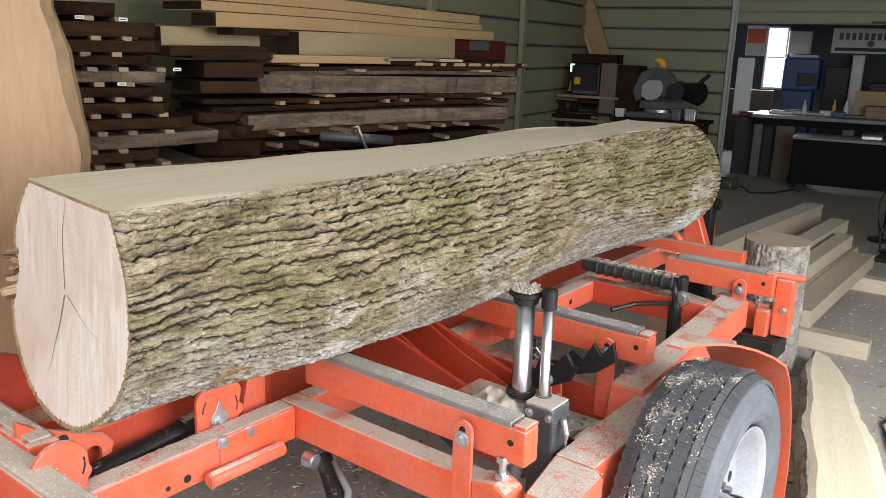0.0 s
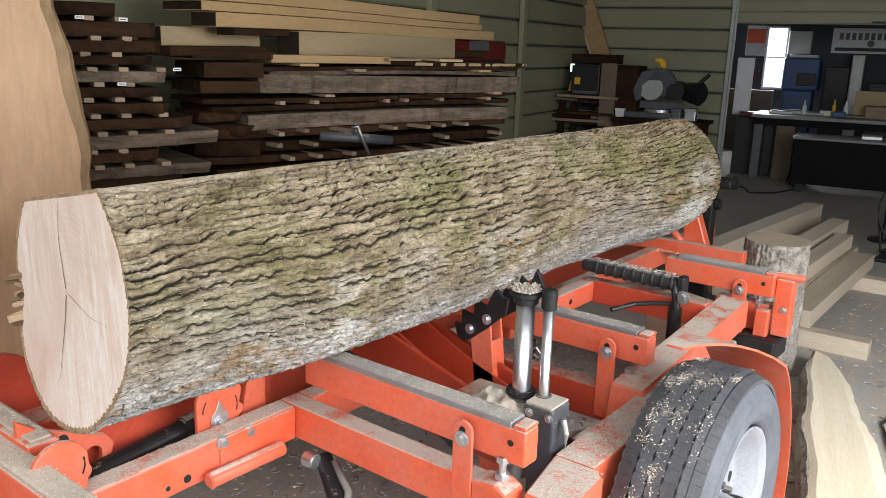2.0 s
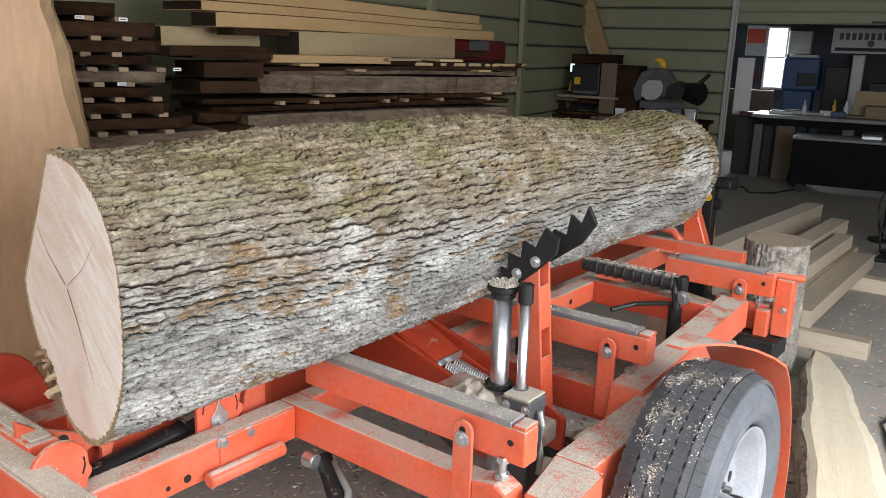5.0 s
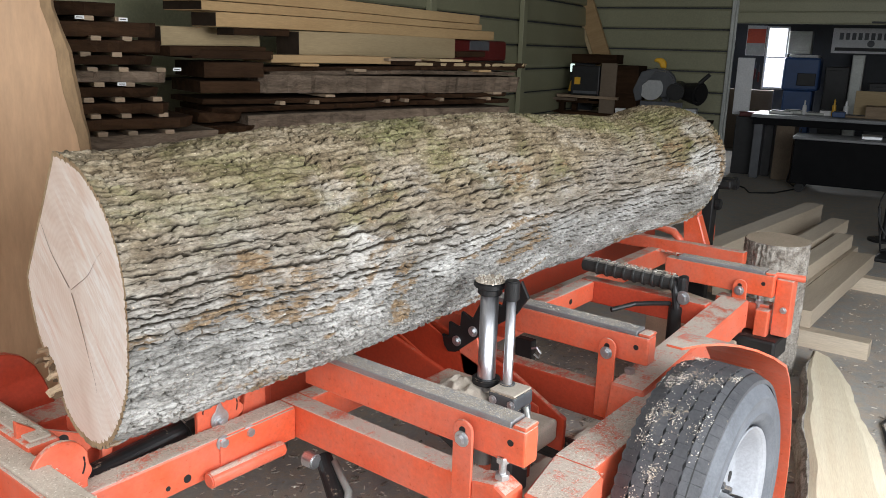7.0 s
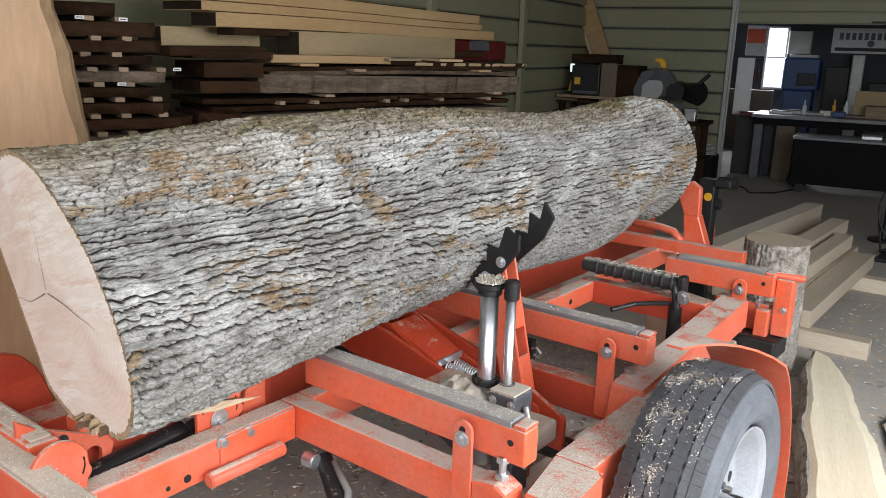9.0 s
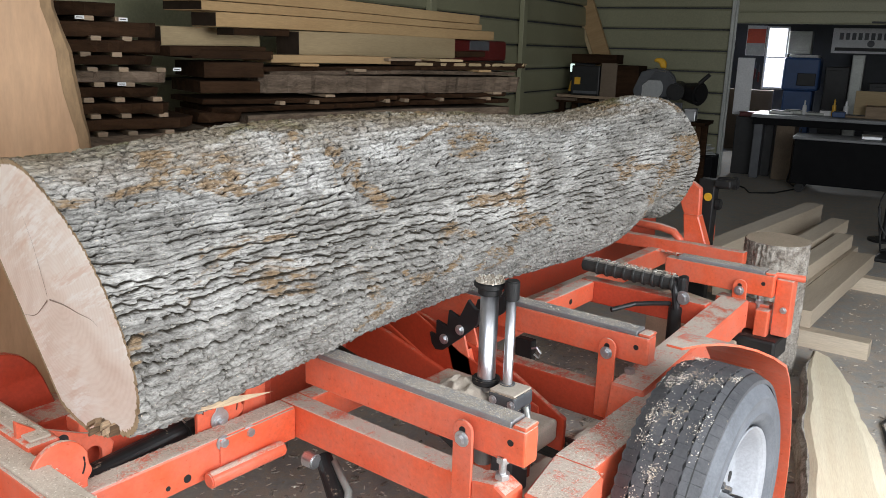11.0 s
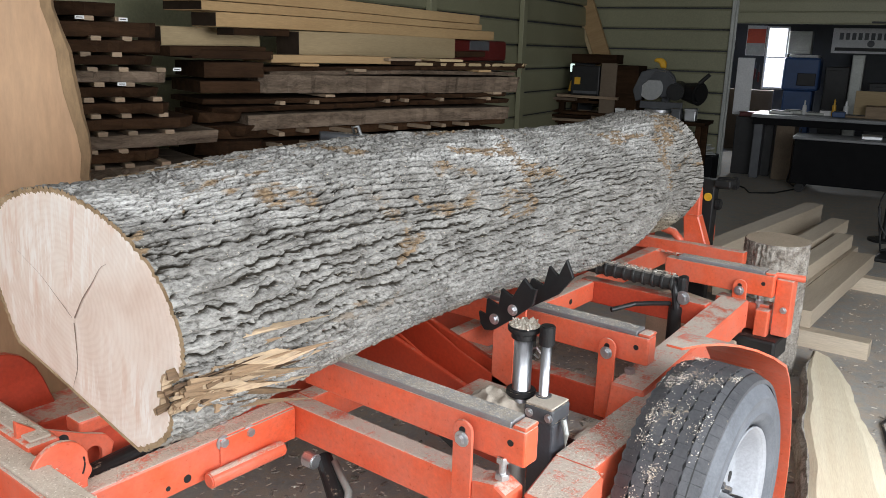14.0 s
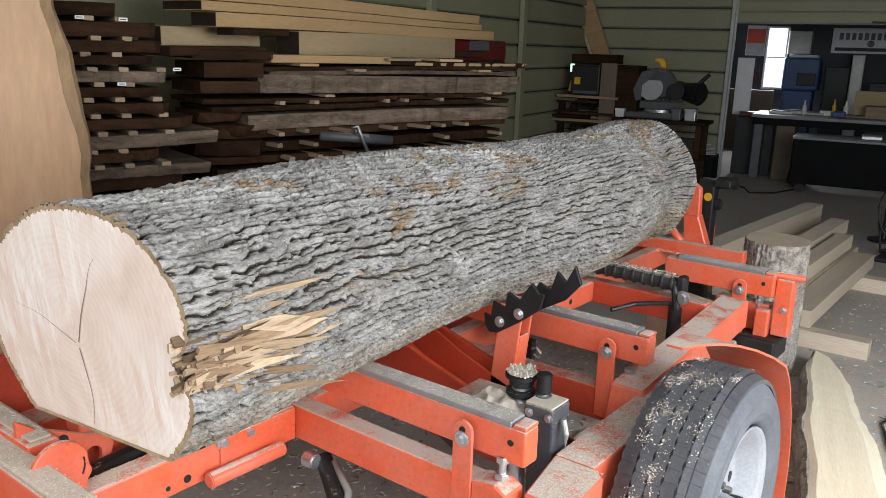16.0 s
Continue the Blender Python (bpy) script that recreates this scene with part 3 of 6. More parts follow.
part("inner_flange", box(0.80, 1.36, 1.64, 1.66, 0.42, 0.56, 0.004), SHADERED, mill)
part("hydraulic_cylinder", rod((1.30, 1.37, 0.40), (1.12, 1.02, 0.20), 0.022, seg=20, bevel=0.003), BLACK, mill, "black hydraulic cylinder under the bed")
part("hydraulic_hose", pipe([(1.30, 1.33, 0.40), (1.27, 1.25, 0.36), (1.20, 1.20, 0.30), (1.16, 1.10, 0.27), (1.18, 1.02, 0.22)], 0.010), POSTM, mill, "grey hydraulic hose", True)
part("clevis", rod((1.262, 1.395, 0.405), (1.262, 1.355, 0.405), 0.020, seg=20, bevel=0.004), ZINC, mill, "galvanised clevis pin")
part("hydraulic_cylinder", rod((1.45, 1.15, 0.20), (1.22, 0.86, 0.13), 0.026, seg=20, bevel=0.003), BLACK, mill, "black hydraulic cylinder under the bed")
part("deck_plank", box(0.605, 0.66, 1.20, 2.05, 0.602, 0.612, 0.003), DUSTY, mill, "sawdust crust on the beam")

# lifting cradle between the bunks: redder paint, darkened in the colour for shade
for x0, x1 in ((1.612, 1.628), (1.792, 1.808)):
    part("cradle_side", prism([(0.95, 0.36), (0.95, 0.458), (1.125, 0.546), (1.437, 0.638), (1.60, 0.668), (1.60, 0.40)], "x", x0, x1, 0.002), DEEPSHADERED, mill)
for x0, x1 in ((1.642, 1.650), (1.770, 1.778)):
    part("cradle_rib", prism([(1.02, 0.40), (1.02, 0.480), (1.29, 0.572), (1.46, 0.652), (1.56, 0.655), (1.56, 0.42)], "x", x0, x1, 0.002), DEEPSHADERED, mill)
part("cradle_floor", box(1.64, 1.78, 0.96, 1.30, 0.40, 0.462, 0.010), DUSTY, mill, "sawdust heap under the bed")
part("hydraulic_hose", pipe([(1.50, 1.52, 0.60), (1.50, 1.40, 0.575), (1.505, 1.25, 0.51), (1.51, 1.10, 0.44)], 0.013), BLACK, mill, "black hydraulic hose", True)

lug2 = part("hinge_lug", box(2.02, 2.05, 1.20, 1.26, 0.46, 0.555, 0.004), BLACK, mill, "black hinge lug behind the bunk")
part("safety_pin", pipe([(2.015, 1.195, 0.535), (2.010, 1.175, 0.545), (2.010, 1.160, 0.530), (2.012, 1.168, 0.512), (2.012, 1.185, 0.520)], 0.0035, seg=6), ZINC, lug2, "bright wire safety pin")
for y, z in ((1.55, 0.545), (1.47, 0.54)):
    bolt(mill, (1.955, y, z - 0.07), (-1, 0, 0), 0.010)
part("dust_heap", box(2.03, 2.60, 0.90, 1.28, 0.0, 0.03, 0.014), DUSTY, mill, "low drift of sawdust under the bed")
# far end of the bed
part("cross_beam", box(3.55, 3.60, 1.05, 1.9, 0.52, 0.58, 0.006), ORANGE, mill)
part("end_arm", prism([(1.222, 0.50), (1.349, 0.50), (1.372, 0.70), (1.30, 0.70)], "x", 3.62, 3.68, 0.005), ORANGE, mill)
part("end_arm", prism([(1.30, 0.695), (1.372, 0.695), (1.43, 0.83), (1.35, 0.855), (1.305, 0.825)], "x", 3.63, 3.67, 0.005), ORANGE, mill)
part("end_brace", pipe([(3.60, 1.85, 0.635), (3.60, 1.47, 0.625), (3.60, 1.40, 0.612), (3.60, 1.368, 0.58), (3.60, 1.36, 0.50)], 0.019), ORANGE, mill, "", True)
part("stop_roller", rod((2.62, 0.98, 0.655), (2.62, 1.35, 0.66), 0.026, seg=24, bevel=0.004), CRUST, mill, "black ribbed roller crusted with sawdust")
for k in range(9):
    part("roller_rib", lathe_at((2.62, 1.0 + 0.036 * k, 0.6552 + 0.0005 * k)), CRUST, mill)
part("clevis", box(2.605, 2.65, 0.955, 0.985, 0.61, 0.685, 0.010), BLACK, mill)
bolt(mill, (2.60, 0.955, 0.615), (-1, 0, 0), 0.016)
part("toe_cylinder", rod((2.62, 0.985, 0.36), (2.62, 0.985, 0.575), 0.024, seg=24, bevel=0.003), BLACK, mill, "black hydraulic cylinder")
part("toe_link", pipe([(2.60, 0.975, 0.57), (2.60, 0.985, 0.63), (2.605, 0.98, 0.68)], 0.013), BLACK, mill)
part("hose", pipe([(2.35, 1.10, 0.60), (2.42, 1.05, 0.615), (2.50, 1.02, 0.605), (2.60, 1.0, 0.585)], 0.008), BLACK, mill)


# ---- wheel and guard ----
def wheel_parts(cx, cz, yo, R=0.345, w=0.205):
    wh = thing("wheel", "", "")
    wh.parent = mill
    wh.matrix_basis = pose(cx, yo, cz)
    prof = [(0.205, 0.012), (0.23, 0.0), (0.246, -0.003), (0.250, -0.007), (0.256, -0.007), (0.260, -0.004), (0.288, -0.004), (0.292, -0.008), (0.298, -0.006), (0.303, -0.001), (0.314, 0.005), (0.332, 0.022), (0.343, 0.034), (0.345, w / 2), (0.343, w - 0.034), (0.332, w - 0.022), (0.30, w), (0.23, w), (0.205, w - 0.01), (0.20, w / 2)]
    prof = [(r + 0.018 * max(0.0, (0.262 - r) / 0.062), y) for r, y in prof]
    tyre = part("tyre", lathe(prof, 96), SIDEWALL, wh, "worn black trailer tyre with dusty sidewall", True)
    tyre.data.materials.append(BLACK)
    for f in tyre.data.polygons:
        if math.hypot(f.center.x, f.center.z) > 0.325:
            f.material_index = 1
    # tread blocks between zigzag grooves
    b = bmesh.new()
    rows = [(0.010, 0.051), (0.0545, 0.0855), (0.089, 0.118), (0.1215, 0.1515), (0.155, 0.195)]
    n = 72
    for ri, (a0, a1) in enumerate(rows):
        for k in range(n):
            t0 = 2 * math.pi * (k + (0.5 if ri % 2 else 0)) / n
            dt = 2 * math.pi / n * 0.975
            z0 = 0.0006 if k % 2 else -0.0006
            ring = []
            for s, yy in ((0, a0), (0.5, a0 + (0.004 if ri else 0.0)), (1, a0), (1, a1), (0.5, a1 + 0.004), (0, a1)):
                t = t0 + dt * s
                edge = min(yy - 0.0, w - yy)
                rr = R + 0.004 if edge > 0.03 else R - 0.012
                ring.append((t, yy + z0 * (0 if ri in (0, 4) else 1), rr))
            lo = [b.verts.new(((r - 0.010) * math.cos(t), yv, (r - 0.010) * math.sin(t))) for t, yv, r in ring]
            hi = [b.verts.new((r * math.cos(t), yv, r * math.sin(t))) for t, yv, r in ring]
            b.faces.new(hi)
            for i in range(6):
                b.faces.new((lo[i], lo[(i + 1) % 6], hi[(i + 1) % 6], hi[i]))
    bmesh.ops.recalc_face_normals(b, faces=b.faces[:])
    tr = part("tread", b, RUBBER, tyre, "black tread blocks with wood chips")
    tr["kind"] = "stuff"
    rnd = random.Random(77)
    b = bmesh.new()
    spots = [(rnd.gauss(124, 30), rnd.uniform(0.02, 0.19), rnd.choice((4, 8, 14, 30, 60, 120))) for k in range(56)]
    for ang, yc, count in spots:
        for k in range(count):
            t, yv = radians(rnd.gauss(ang, 2.2)), min(0.192, max(0.012, rnd.gauss(yc, 0.009)))
            ln = 0.0006 + 0.0026 * rnd.random() ** 3
            rr = R + (0.0048 if min(yv, w - yv) > 0.03 else -0.0110)
            wd = ln * rnd.uniform(0.25, 0.8)
            m4 = Matrix.Translation((rr * math.cos(t), yv, rr * math.sin(t))) @ Matrix.Rotation(math.pi / 2 - t, 4, "Y") @ pose(0, 0, 0, rnd.uniform(-25, 25), rnd.uniform(-25, 25), rnd.uniform(0, 180))
            q = [b.verts.new(m4 @ Vector(p)) for p in ((-ln, -wd, 0), (ln, -wd * 0.5, 0), (ln * 0.7, wd, 0), (-ln * 0.6, wd * 0.8, 0), (0.2 * ln, 0, 0.0012))]
            for f in ((3, 2, 1, 0), (0, 1, 4), (1, 2, 4), (2, 3, 4), (3, 0, 4)):
                b.faces.new([q[i] for i in f])
    part("chip_dust", b, CHIPS, tyre, "pale wood chips stuck to the tread")["kind"] = "stuff"
    rimp = [(0.216, 0.004), (0.217, 0.010), (0.208, 0.015), (0.202, 0.022), (0.199, 0.032), (0.190, 0.040), (0.186, 0.066), (0.174, 0.078), (0.160, 0.074), (0.12, 0.064), (0.07, 0.060), (0.045, 0.060), (0.04, 0.064), (0.0005, 0.064), (0.0005, 0.090), (0.180, 0.095), (0.200, 0.085), (0.21, 0.02)]
    rim = part("rim", lathe(rimp, 72), RIMPAINT, wh, "white painted steel rim", True)
    part("hub_cap", rod((0, 0.012, 0), (0, 0.064, 0), 0.034, 0.038, 28, 0.006), ZINC, wh, "dusty metal hub cap")
    for k in range(5):
        a = radians(20 + 72 * k)
        part("wheel_nut", rod((0.062 * math.cos(a), 0.040, 0.062 * math.sin(a)), (0.062 * math.cos(a), 0.064, 0.062 * math.sin(a)), 0.011, seg=6, bevel=0.002), GREYM, wh, "dark wheel nut")
    for k in range(4):
        a = radians(VENT + 90 * k)
        part("vent_hole", rod((0.112 * math.cos(a), 0.0615, 0.112 * math.sin(a)), (0.112 * math.cos(a), 0.070, 0.112 * math.sin(a)), 0.014, seg=18), BLACK, wh, "dark round vent hole")
    part("valve", rod((0.155, 0.072, -0.045), (0.158, 0.036, -0.045), 0.005, 0.004, 10), BLACK, wh, "black tyre valve")
    return wh


VENT = 17
WX, WZ, WY = 1.83, 0.350, 0.47
wheel_parts(WX, WZ - 0.004, WY + 0.008)
part("axle", rod((WX, 0.55, WZ), (WX, 1.9, WZ), 0.035, seg=20), BLACK, mill, "black axle tube")
# bent sheet guard behind the wheel
b = bmesh.new()
rows = []
for k in range(19):
    a = radians(96 - 7.6 * k)
    cut = min(1.0, max(0.0, (math.degrees(a) - 52) / 44))
    r = 0.392 + 0.14 * max(0.0, (k - 9) / 9) ** 1.6
    rows.append([(WX + (r + d) * math.cos(a), y, WZ + (r + d) * math.sin(a)) for d, y in ((0, WY + 0.005 + 0.17 * cut), (0, WY + 0.215), (0.006, WY + 0.215), (0.006, WY + 0.005 + 0.17 * cut))])
rows = [[b.verts.new(p) for p in r] for r in rows]
for p, q in zip(rows, rows[1:]):
    for i in range(4):
        b.faces.new((p[i], p[(i + 1) % 4], q[(i + 1) % 4], q[i]))
b.faces.new(rows[0])
b.faces.new(rows[-1][::-1])
bmesh.ops.recalc_face_normals(b, faces=b.faces[:])
part("wheel_guard", b, ORANGE, mill)


# ---- the log ----
def lattice(ix, iy, seed):
    h = (ix * 374761393 + iy * 668265263 + seed * 982451653) & 0xFFFFFFFF
    h = ((h ^ (h >> 13)) * 1274126177) & 0xFFFFFFFF
    return ((h ^ (h >> 16)) & 0xFFFFFF) / float(0xFFFFFF)


def value_noise(x, y, seed):
    ix, iy = np.floor(x).astype(np.int64), np.floor(y).astype(np.int64)
    fx, fy = x - ix, y - iy
    fx, fy = fx * fx * (3 - 2 * fx), fy * fy * (3 - 2 * fy)
    a, b = lattice(ix, iy, seed), lattice(ix + 1, iy, seed)
    c, d = lattice(ix, iy + 1, seed), lattice(ix + 1, iy + 1, seed)
    return (a * (1 - fx) + b * fx) * (1 - fy) + (c * (1 - fx) + d * fx) * fy


def fbm(x, y, seed, octaves=4):
    total, amp, norm = 0.0, 1.0, 0.0
    for k in range(octaves):
        total = total + amp * value_noise(x * 2 ** k, y * 2 ** k, seed + 17 * k)
        norm += amp
        amp *= 0.55
    return total / norm


def cells(x, y, seed):
    """Distance to the nearest and second nearest of scattered points."""
    ix, iy = np.floor(x).astype(np.int64), np.floor(y).astype(np.int64)
    f1, f2 = np.full(x.shape, 9.0), np.full(x.shape, 9.0)
    tone = np.zeros(x.shape)
    for dx in (-1, 0, 1):
        for dy in (-1, 0, 1):
            cx, cy = ix + dx, iy + dy
            px = cx + 0.1 + 0.8 * lattice(cx, cy, seed)
            py = cy + 0.1 + 0.8 * lattice(cx, cy, seed + 5)
            d = np.hypot(x - px, y - py)
            near = d < f1
            f2 = np.where(near, f1, np.minimum(f2, d))
            tone = np.where(near, lattice(cx, cy, seed + 9), tone)
            f1 = np.where(near, d, f1)
    return f1, f2, tone


def step(e0, e1, v):
    t = np.clip((v - e0) / (e1 - e0), 0, 1)
    return t * t * (3 - 2 * t)


def bark_height(x, s, seed=3, pitch=0.0215):
    """Relief of furrowed bark: height in metres and a tone darkened in the furrows; x along the trunk, s round it."""
    warp = 0.010 * (fbm(x * 6, s * 8, seed + 40) - 0.5) + 0.060 * (fbm(x * 1.6, s * 2.2, seed + 60) - 0.5) + 0.005 * (fbm(x * 34, s * 44, seed + 50, 2) - 0.5)
    v = (s + warp) / pitch
    depth = 0.50 + 0.80 * fbm(x * 2.6, s * 4.5, seed + 90, 3)
    dark = np.zeros(x.shape)
    for k in (0, 1):
        # a family of short, broken furrows along the trunk
        vv = v * (1.0, 1.7)[k] + 0.37 * k
        row = np.floor(vv)
        wander = 0.46 * (value_noise(x * (13, 24)[k], row * 7.31, seed + 13 + k) - 0.5) + 0.40 * (value_noise(x * 62, row * 3.7, seed + 17 + k) - 0.5) + 0.16 * (value_noise(x * 170, row * 2.3, seed + 19 + k) - 0.5)
        d = vv - row - 0.5 - wander
        open_ = step(0.30, 0.46, 0.66 * value_noise(x * (9, 21)[k] + row * 0.37, row * 5.13, seed + 21 + k) + 0.34 * value_noise(x * 52, row * 2.9, seed + 29 + k))
        w = (0.105, 0.085)[k] * (0.35 + 0.95 * open_)
        # one lip of a furrow is steep, the other slopes
        line = np.exp(-(np.where(d > 0, d * 1.7, d * 0.8) / w) ** 2) * open_
        dark = np.maximum(dark, line * (1.0, 0.72)[k])
    # cross cracks that break the ridges into plates
    for k in (0, 1):
        band = np.floor(v * (1.0, 0.5)[k]).astype(np.int64)
        xx = x * (30, 17)[k] + 3.7 * lattice(band, 0 * band, seed + 101 + k)
        cell = np.floor(xx).astype(np.int64)
        lean = 1.1 * (v * (1.0, 0.5)[k] - band - 0.5) * (lattice(cell, band, seed + 103 + k) - 0.5)
        dd = xx - cell - 0.5 - 0.7 * (lattice(cell, band, seed + 105 + k) - 0.5) - lean + 0.14 * (value_noise(x * 90, s * 300, seed + 111) - 0.5)
        cut = np.exp(-(dd / 0.060) ** 2) * (lattice(cell, band, seed + 107 + k) > 0.45)
        dark = np.maximum(dark, 0.40 * cut)
    n3 = fbm(x * 20 + 3, (s + warp) * 85, seed + 23, 3)
    q = n3 * 7.0
    flake = (np.floor(q) + step(0.35, 0.55, q - np.floor(q))) / 7.0
    tilt = v - np.floor(v) - 0.5
    grain = fbm(x * 70, s * 260, seed + 80, 3) - 0.5
    up = -0.0185 * dark * depth + 0.0075 * (flake - 0.5) + 0.0050 * tilt + 0.0095 * grain
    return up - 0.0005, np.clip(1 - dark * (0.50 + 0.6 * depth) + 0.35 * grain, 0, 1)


HALF = 1.36


def skew(x, y, z):
    """The ends are not cut square: slides points along the trunk towards the slanting cuts."""
    f = np.clip((x + HALF) / (2 * HALF), 0, 1)
    return x + (1 - f) ** 2 * NEAR_CUT[0] * y + (1 - f) ** 2 * NEAR_CUT[1] * z + f ** 2 * (FAR_CUT[0] * y + FAR_CUT[1] * z + FAR_CUT[2])


NEAR_CUT = (0.12, 0.10)
FAR_CUT = (-0.25, 0.0, -0.174)


def section(a, c0, *pairs):
    """An uneven round outline: mean radius and pairs of cosine and sine parts."""
    r = c0 + 0 * a
    for k, (p, q) in enumerate(zip(pairs[::2], pairs[1::2]), 1):
        r = r + p * np.cos(k * a) + q * np.sin(k * a)
    return r


def trunk_centre(x):
    return 0.0 * x, 0.0 * x


# swellings and hollows fitted to the outline from the camera: place, then mean, cosine, sine, double cosine, double
# sine
SWELL = (
    (-1.25, -0.0031, 0.0208, -0.0083, 0.0087, 0.0065),
    (-0.85, 0.0038, -0.0053, -0.0111, 0.0103, -0.0016),
    (-0.45, 0.0011, -0.0111, -0.0123, 0.0124, -0.0036),
    (-0.10, -0.0037, -0.0144, -0.0053, 0.0117, -0.0054),
    (0.22, -0.0056, -0.0021, 0.0028, 0.0073, 0.0022),
    (0.52, 0.0009, 0.0080, 0.0004, 0.0009, 0.0024),
    (0.82, -0.0047, 0.0102, 0.0027, 0.0127, 0.0066),
    (1.15, -0.0087, -0.0369, 0.0133, -0.0118, 0.0020),
)


def trunk_radius(x, a):
    """Radius of the wood without bark relief (a = 0 is +y, 90 degrees is +z)."""
    butt = np.exp(-((x + HALF) / 0.60) ** 2)
    r = butt * section(a, 0.2720, 0.013, 0.043, 0.009, -0.011, -0.002, 0.001) + (1 - butt) * section(a, 0.2639, -0.0052, 0.0231, -0.0005, -0.0003, 0.0006, -0.0)
    r = r + 0.004 * np.sin(3 * a + 2.5 * x) + 0.003 * np.sin(5 * a - 3.0 * x)
    r = r - 0.030 * step(0.35, 0.95, x) * np.clip(np.sin(a), 0, 1)
    top = np.exp(-((x - 1.05) / 0.32) ** 2)
    r = r + top * 0.016 * np.cos(a - 4.2) - 0.014 * np.exp(-((x - 0.42) / 0.36) ** 2) * np.clip(np.cos(a - 4.2), 0, 1)
    for at, c0, c1, s1, c2, s2 in SWELL:
        r = r + np.exp(-((x - at) / 0.24) ** 2) * (c0 + c1 * np.cos(a) + s1 * np.sin(a) + c2 * np.cos(2 * a) + s2 * np.sin(2 * a))
    # the bite torn out of the butt
    turn = np.abs(np.mod(a - radians(8) + math.pi, 2 * math.pi) - math.pi)
    r = r - 0.040 * np.exp(-((x + HALF) / 0.22) ** 2) * np.exp(-(turn / 0.17) ** 2)
    return r + 0.007 * (fbm(x * 2.5, a * 1.3 + 11, 91) - 0.5)


FLAT = radians(3.0)
FLAT_H = 0.2238


def build_log():
    log = thing("log", "large ash log with furrowed mossy bark and one sawn face", "log")
    nx, na = 900, 620
    u = np.linspace(-HALF, HALF, nx)
    # plane of the cut: z cos - y sin = h
    n_y, n_z = -math.sin(FLAT), math.cos(FLAT)
    aa = np.linspace(radians(90), radians(450), 2001)
    X = u[:, None]
    A = aa[None, :]
    R = trunk_radius(X, A)
    cy, cz = trunk_centre(X)
    over = (cy + R * np.cos(A)) * n_y + (cz + R * np.sin(A)) * n_z > FLAT_H + 0.006 * (fbm(X * 3, A * 0 + 3, 12) - 0.5)
    lo, hi = np.empty(nx), np.empty(nx)
    for i in range(nx):
        k = np.nonzero(~over[i])[0]
        lo[i], hi[i] = aa[k[0]], aa[k[-1]]
    w = np.ones(121) / 121
    smooth = lambda q: np.convolve(np.pad(q, 60, mode="edge"), w, "valid")
    lo, hi = smooth(lo), smooth(hi)
    t = np.linspace(0, 1, na)[None, :]
    A = lo[:, None] * (1 - t) + hi[:, None] * t
    Xg = np.repeat(X, na, 1)
    R = trunk_radius(Xg, A)
    h, crest = bark_height(Xg, A * 0.26)
    near_cut = np.minimum(t * (hi - lo)[:, None], (1 - t) * (hi - lo)[:, None]) * 0.26
    h = h * np.clip(near_cut / 0.010, 0, 1)
    rim_fade = np.clip((HALF - np.abs(Xg)) / 0.012, 0, 1)
    rr = R + h * (0.28 + 0.72 * rim_fade) + 0.0015 * (1 - rim_fade)
    Y, Z = cy + rr * np.cos(A), cz + rr * np.sin(A)
    xs = skew(Xg, Y, Z)
    co = np.stack([xs, Y, Z], -1).reshape(-1, 3)
    i, j = np.meshgrid(np.arange(nx - 1), np.arange(na - 1), indexing="ij")
    a0 = (i * na + j).ravel()
    quads = np.stack([a0, a0 + 1, a0 + na + 1, a0 + na], -1)

    def mesh(name, verts, faces, material, label, smooth_it=True):
        me = bpy.data.meshes.new(name)
        me.from_pydata(verts.tolist(), [], faces.tolist())
        me.update()
        me.polygons.foreach_set("use_smooth", np.full(len(me.polygons), smooth_it))
        me.materials.append(material)
        ob = new(name, me)
        ob.parent = log
        return tagged(ob, label)
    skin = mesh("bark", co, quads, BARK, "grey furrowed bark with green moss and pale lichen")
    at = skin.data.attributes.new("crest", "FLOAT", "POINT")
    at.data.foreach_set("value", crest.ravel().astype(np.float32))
    # sawn face between the two bark edges
    nw = 24
    p0 = np.stack([xs[:, 0], Y[:, 0], Z[:, 0]], -1)
    p1 = np.stack([xs[:, -1], Y[:, -1], Z[:, -1]], -1)
    s = np.linspace(0, 1, nw)[None, :, None]
    g = p0[:, None] * (1 - s) + p1[:, None] * s
    inner = slice(1, -1)
    wave = 0.0016 * (fbm(np.repeat(X, nw, 1) * 9, np.repeat(s[:, :, 0], nx, 0) * 4, 5) - 0.5)
    plane = (FLAT_H - g[..., 1] * n_y) / n_z
    g[:, inner, 2] = plane[:, inner] + wave[:, inner]
    i, j = np.meshgrid(np.arange(nx - 1), np.arange(nw - 1), indexing="ij")
    a0 = (i * nw + j).ravel()
    mesh("sawn_face", g.reshape(-1, 3), np.stack([a0, a0 + nw, a0 + nw + 1, a0 + 1], -1), SAWN, "pale freshly sawn flat face")
    # the two sawn ends
    for end, sign in ((0, -1), (nx - 1, 1)):
        rim = np.concatenate([np.stack([xs[end], Y[end], Z[end]], -1)[:-1], g[end][::-1][:-1]])
        m = len(rim)
        mid = np.array([float(skew(np.array(sign * HALF), 0.009, 0.045)), 0.009, 0.045])
        rings = [mid + (rim - mid) * f for f in (0.962, 0.93, 0.8, 0.6, 0.4, 0.2)]
        for k, ring in enumerate(rings):
            ring[:, 0] = skew(np.full(m, sign * HALF), ring[:, 1], ring[:, 2]) + 0.0015 * (fbm(ring[:, 1] * 40, ring[:, 2] * 12, 8) - 0.5) - sign * (0.0 if k else 0.001)
